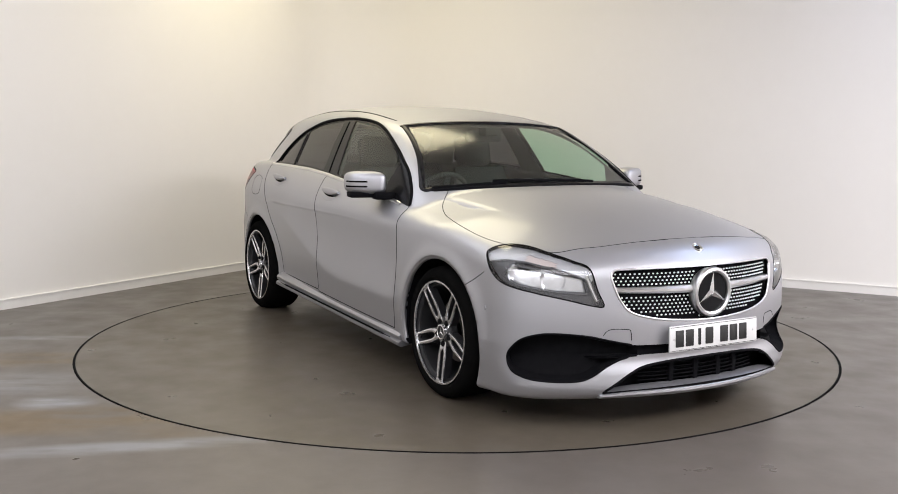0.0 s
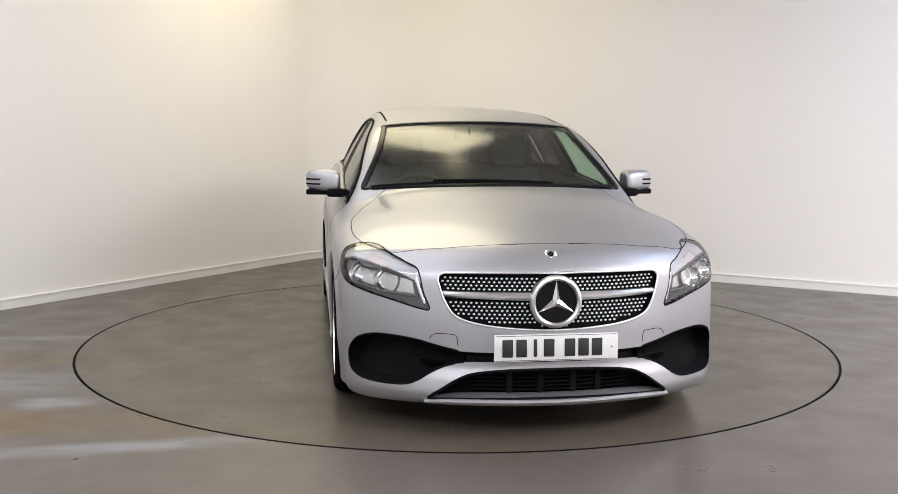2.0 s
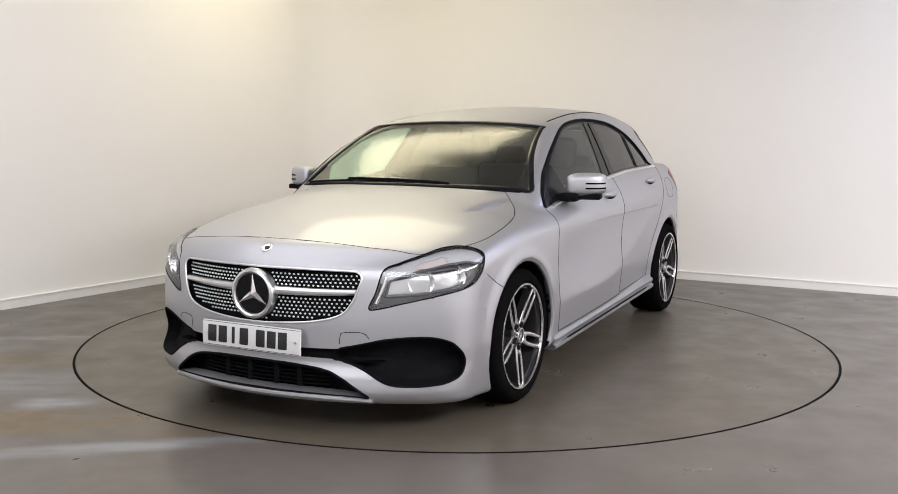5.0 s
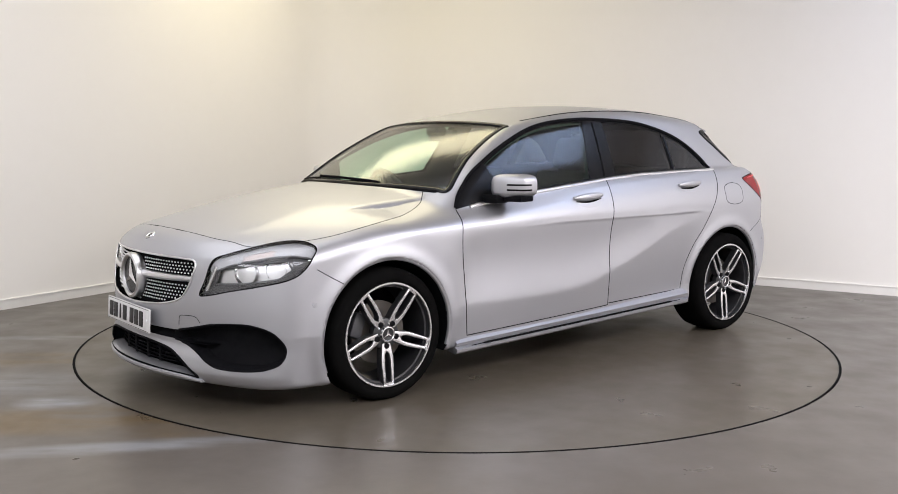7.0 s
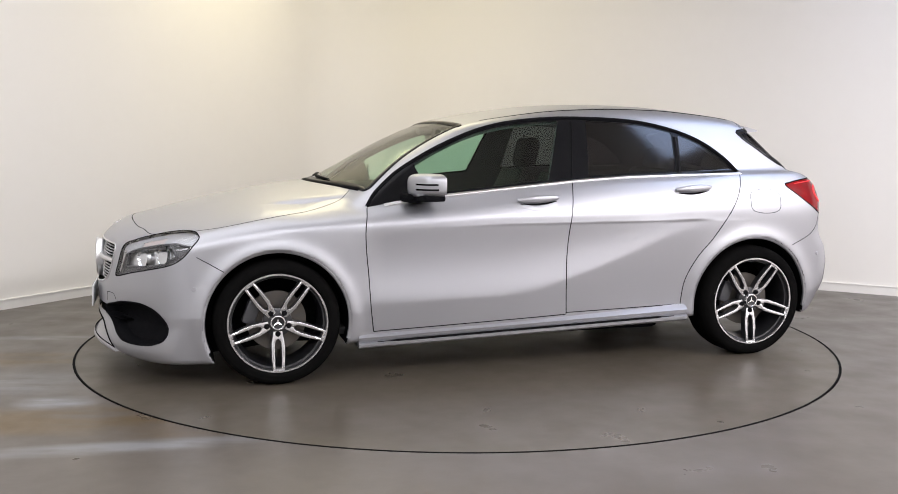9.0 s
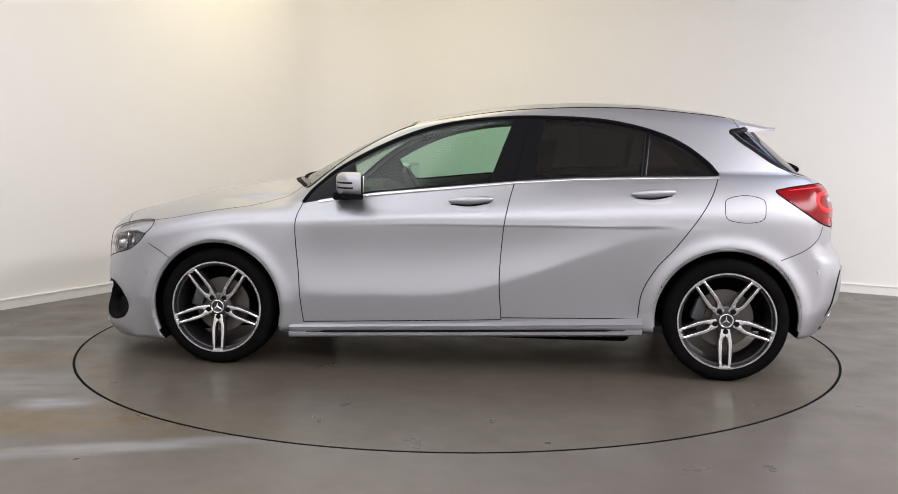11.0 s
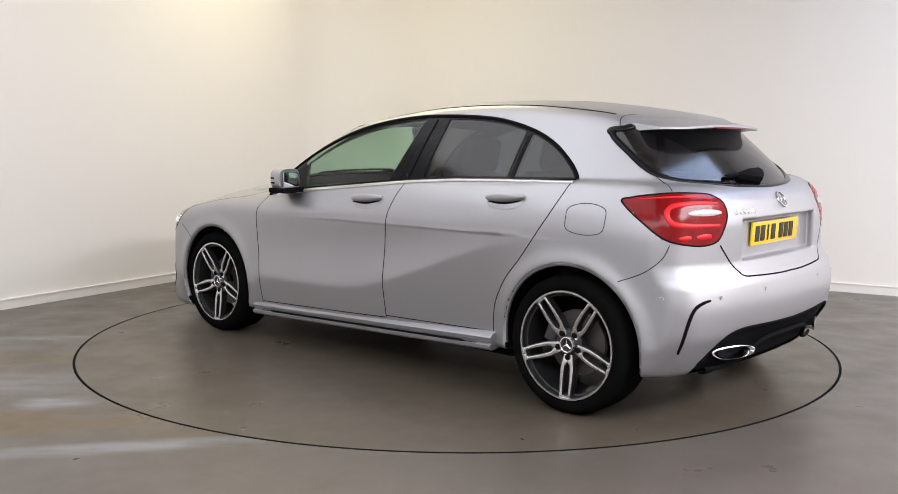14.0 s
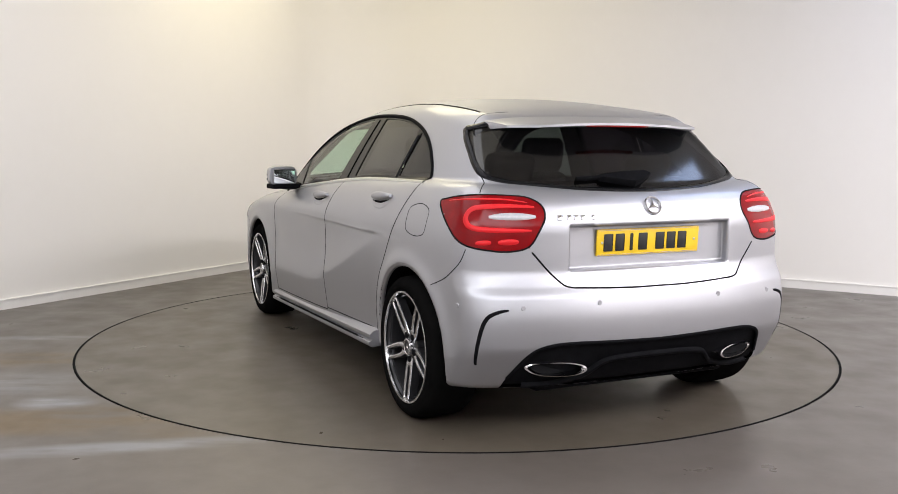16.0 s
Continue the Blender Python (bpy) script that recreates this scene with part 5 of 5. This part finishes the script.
def wheel_mesh(parent_pose, s):
    """One alloy wheel, face towards s: barrel with tyre, five twin spokes, cap, bolts and brake."""
    barrel = [(.240, .011), (.246, .015), (.250, .012), (.250, .004), (.238, .002), (.234, -.010), (.226, -.012), (.223, -.024), (.218, -.10), (.22, -.19), (.238, -.20), (.249, -.20)]
    w = part("wheel", lathe(barrel, 96), DARK_ALLOY, car, "dark grey alloy wheel with machined twin spokes")
    w.matrix_local = parent_pose
    rim = part("rim_lip", lathe([(.2395, .009), (.2410, .0165), (.2490, .0165), (.2515, .008)], 96), ALLOY, w, "bright machined rim lip")
    tyre = [(.247, -.195), (.250, -.214), (.270, -.222), (.298, -.214), (.312, -.195), (.3165, -.165), (.318, -.10), (.3165, -.035), (.312, -.004), (.298, .014), (.284, .019),
            (.270, .021), (.264, .0195), (.258, .018), (.253, .012), (.248, .004)]
    ty = part("tyre", lathe(tyre, 96), RUBBER, w, "black low-profile tyre")
    for k in range(5):
        a = -math.pi / 2 + 2 * math.pi * k / 5
        turn = Matrix.Rotation(-a + math.pi / 2, 4, "Y")
        outer = keyed((.030, .020), (.06, .025), (.085, .029), (.12, .034), (.16, .0335), (.20, .031), (.245, .029))
        slot = keyed((.084, .003), (.090, .009), (.10, .0135), (.13, .0165), (.17, .017), (.20, .0165), (.230, .0155))

        def face_y(r):
            return -.016 + .026 * ((r - .04) / .196) ** .75
        radii = np.concatenate([np.linspace(.036, .082, 6), np.linspace(.084, .229, 18), np.linspace(.2305, .2455, 4)])
        for nm, mat, drop, depth, grow in (("spoke", ALLOY, 0, .005, 0), ("spoke_flank", DARK_ALLOY, .0045, .036, .0022)):
            for q in (1, -1):
                bm, prev = bmesh.new(), None
                for r in radii:
                    o = float(outer(r)) + grow
                    i_ = max(.0, float(slot(r)) - grow) if .083 < r < .23 else 0.0
                    y = face_y(r) - drop
                    ring = [bm.verts.new((q * e, h, r)) for e, h in ((i_, y - depth), (i_ + .001, y - .0012), ((i_ + o) / 2, y + .001), (o - .001, y - .0012), (o, y - depth))]
                    if prev:
                        for c in range(5):
                            bm.faces.new((prev[c], prev[(c + 1) % 5], ring[(c + 1) % 5], ring[c]))
                    else:
                        bm.faces.new(ring)
                    prev = ring
                bm.faces.new(prev[::-1])
                part(nm, moved(bm, turn), mat, w, "machined arm of a twin spoke" if nm == "spoke" else "")
        b = a
        part("wheel_bolt", moved(lathe([(0, .002), (.0095, .002), (.0135, -.001), (.0135, -.02)], 14), pose(.057 * math.cos(b), -.006, .057 * math.sin(b))), GAP, w)
    part("hub", lathe([(.030, -.012), (.040, -.014), (.062, -.016), (.072, -.020), (.074, -.05)], 48), DARK_ALLOY, w)
    part("hub_cap", lathe([(0, .000), (.027, -.001), (.030, .001), (.032, -.002), (.033, -.02)], 40), DARK_ALLOY, w, "round hub cap")
    part("cap_ring", lathe([(.030, .0015), (.033, .004), (.037, .003), (.039, -.004), (.039, -.02)], 40), ALLOY, w, "bright ring round the hub cap")
    bm = bmesh.new()
    for k in range(3):
        a = math.pi / 2 + 2 * math.pi * k / 3
        vs = [bm.verts.new((r * math.cos(b), h, r * math.sin(b))) for r, b, h in ((.028, a, .0015), (.006, a + 1.05, .001), (.006, a - 1.05, .001), (0, a, .004))]
        bm.faces.new((vs[3], vs[2], vs[0]))
        bm.faces.new((vs[3], vs[0], vs[1]))
    part("cap_star", bm, CHROME, w, "", False)
    part("brake_disc", lathe([(.05, -.085), (.150, -.085), (.150, -.105), (.05, -.105)], 64), IRON, w)
    part("brake_caliper", moved(box(-.06, .06, -.12, -.06, .10, .165, .012), Matrix.Rotation(radians(70 if s > 0 else -70), 4, "Y")), LAMP_GREY, w)
    return w


def cabin():
    part("cabin_floor", box(-1.5, 1.1, -.76, .76, .22, .26, .01), CLOTH, car, "dark carpet")
    # dashboard
    bm = bmesh.new()
    prev = None
    for y in np.linspace(-.70, .70, 29):
        hood = .035 * math.exp(-((y + .35) / .16) ** 2)
        pull = .10 * (abs(y) / .7) ** 2
        sec = [(1.05 - pull, .90), (.80 - pull, .945 + hood * .6), (.62, .935 + hood), (.55, .88), (.54, .74), (.62, .58), (1.0, .50)]
        ring = [bm.verts.new((x, y, z)) for x, z in sec]
        if prev:
            for k in range(len(sec) - 1):
                bm.faces.new((prev[k], prev[k + 1], ring[k + 1], ring[k]))
        prev = ring
    part("dashboard", bm, CLOTH, car, "dark dashboard")
    # steering wheel on the right
    bm = bmesh.new()
    R, r = .178, .015
    rows = []
    for i in range(40):
        a = 2 * math.pi * i / 40
        rows.append([bm.verts.new(((R + r * math.cos(b)) * math.cos(a), (R + r * math.cos(b)) * math.sin(a), r * math.sin(b))) for b in np.linspace(0, 2 * math.pi, 11)[:-1]])
    for i in range(40):
        p, q = rows[i], rows[(i + 1) % 40]
        for k in range(10):
            bm.faces.new((p[k], q[k], q[(k + 1) % 10], p[(k + 1) % 10]))
    hub = join(bm, box(-.07, .07, -.06, .06, -.03, .005, .015), box(-.17, .17, -.022, .022, -.014, -.002, .004), box(-.02, .02, -.17, 0, -.014, -.002, .004))
    part("steering_wheel", moved(hub, pose(.44, -.36, .87, 0, -64, 0) @ pose(0, 0, 0, 0, 0, 90)), CLOTH, car, "dark steering wheel")

    def seat(x, y, w, back_h, tilt, name):
        cushion = box(-.27, .27, -w, w, 0, .17, .06, 3)
        st = part(name, moved(cushion, pose(x, y, .34, 0, -6, 0)), CLOTH, car, "dark upholstered seat")
        back = bmesh.new()
        prev = None
        for i in range(13):
            u = i / 12
            hw = w * (1.0 - .22 * u ** 2)
            ring = []
            for a in np.linspace(0, 2 * math.pi, 21)[:-1]:
                ca, sa = math.cos(a), math.sin(a)
                px = math.copysign(abs(ca) ** .6, ca) * .085 * (1 - .45 * u) + (.02 * (abs(sa)) ** 2)
                ring.append(back.verts.new((px, math.copysign(abs(sa) ** .5, sa) * hw, u * back_h)))
            if prev:
                for k in range(20):
                    back.faces.new((prev[k], prev[(k + 1) % 20], ring[(k + 1) % 20], ring[k]))
            else:
                back.faces.new(ring)
            prev = ring
        back.faces.new(prev[::-1])
        part("backrest", moved(back, pose(x - .24, y, .44, 0, -tilt, 0)), CLOTH, st)
        return st
    for y in (-.36, .36):
        st = seat(.10, y, .25, .62, 20, "front_seat")
        hx = -.14 - math.sin(radians(20)) * .70
        part("headrest", moved(box(-.05, .05, -.13, .13, -.01, .19, .045, 3), pose(hx - .01, y, 1.055, 0, -14, 0)), CLOTH, st)
    bench = part("rear_bench", box(-1.12, -.62, -.62, .62, .40, .56, .06, 3), CLOTH, car, "dark rear bench")
    part("backrest", moved(box(-.07, .07, -.62, .62, 0, .60, .05, 3), pose(-1.12, 0, .48, 0, -24, 0)), CLOTH, bench)
    for y in (-.38, .38):
        part("headrest", moved(box(-.045, .045, -.12, .12, 0, .15, .04, 3), pose(-1.36, y, 1.03, 0, -18, 0)), CLOTH, bench)
    part("parcel_shelf", box(-1.80, -1.32, -.56, .56, .955, .975, .005), LINING, car)
    part("rear_view_mirror", join(box(.30, .345, -.125, .115, 1.215, 1.285, .015), box(.335, .42, -.05, .05, 1.25, 1.30, .015)), CLOTH, car, "black inner mirror on a sensor block")
    # cowl and wipers at the foot of the windscreen
    yy = np.linspace(-.66, .66, 67)
    q = lay("front", np.stack([np.abs(yy), .990 - .022 * (np.abs(yy) / .66) ** 2], -1))
    q[:, 1] = yy
    part("scuttle", ribbon(q, .034, .003), BLACK, car, "black scuttle panel under the windscreen")
    for y0, y1, z1 in ((.30, -.34, .012), (-.28, -.66, .0)):
        ys = np.linspace(y0, y1, 24)
        q = lay("front", np.stack([np.abs(ys), 1.006 - .03 * (np.abs(ys) / .66) ** 2 + z1 * np.linspace(0, 1, 24)], -1))
        q[:, 1] = ys
        part("wiper", ribbon(q, .012, .010), BLACK, car, "black windscreen wiper")


front_details()
lamps()
rear_details()
side_details()
for ax in (AXLE_F, AXLE_R):
    wheel_mesh(pose(ax, .862, HUB_Z), 1)
    wheel_mesh(pose(ax, -.862, HUB_Z, 0, 0, 180), -1)
cabin()


# ---- what moves: the turntable turns and the car rides on it ----
def motions():
    off = Vector((.1446, -.0806, 0))
    turn = [(0, -59.93), (.5, -63.49), (1, -69.05), (1.5, -74.77), (2, -80.99), (2.5, -86.78), (3, -93.0), (3.5, -98.78), (4, -105.04), (4.5, -110.73),
            (5.5, -122.5), (6.3, -131.9), (7, -140.12), (7.5, -145.79), (8, -151.85), (8.5, -157.44), (9, -163.47), (10, -174.9), (11, -186.3), (11.5, -192.03),
            (12, -197.95), (12.5, -203.54), (13, -209.68), (13.5, -215.36), (14, -221.41), (14.5, -227.05), (15, -233.07), (15.5, -238.69), (16, -244.8)]
    rows, disc = [], []
    for t, a in turn:
        m = Matrix.Rotation(radians(a), 4, "Z")
        rows.append((t, m @ Matrix.Translation(-off)))
        disc.append((t, m))
    walk(car, rows)
    walk(table, disc)


motions()
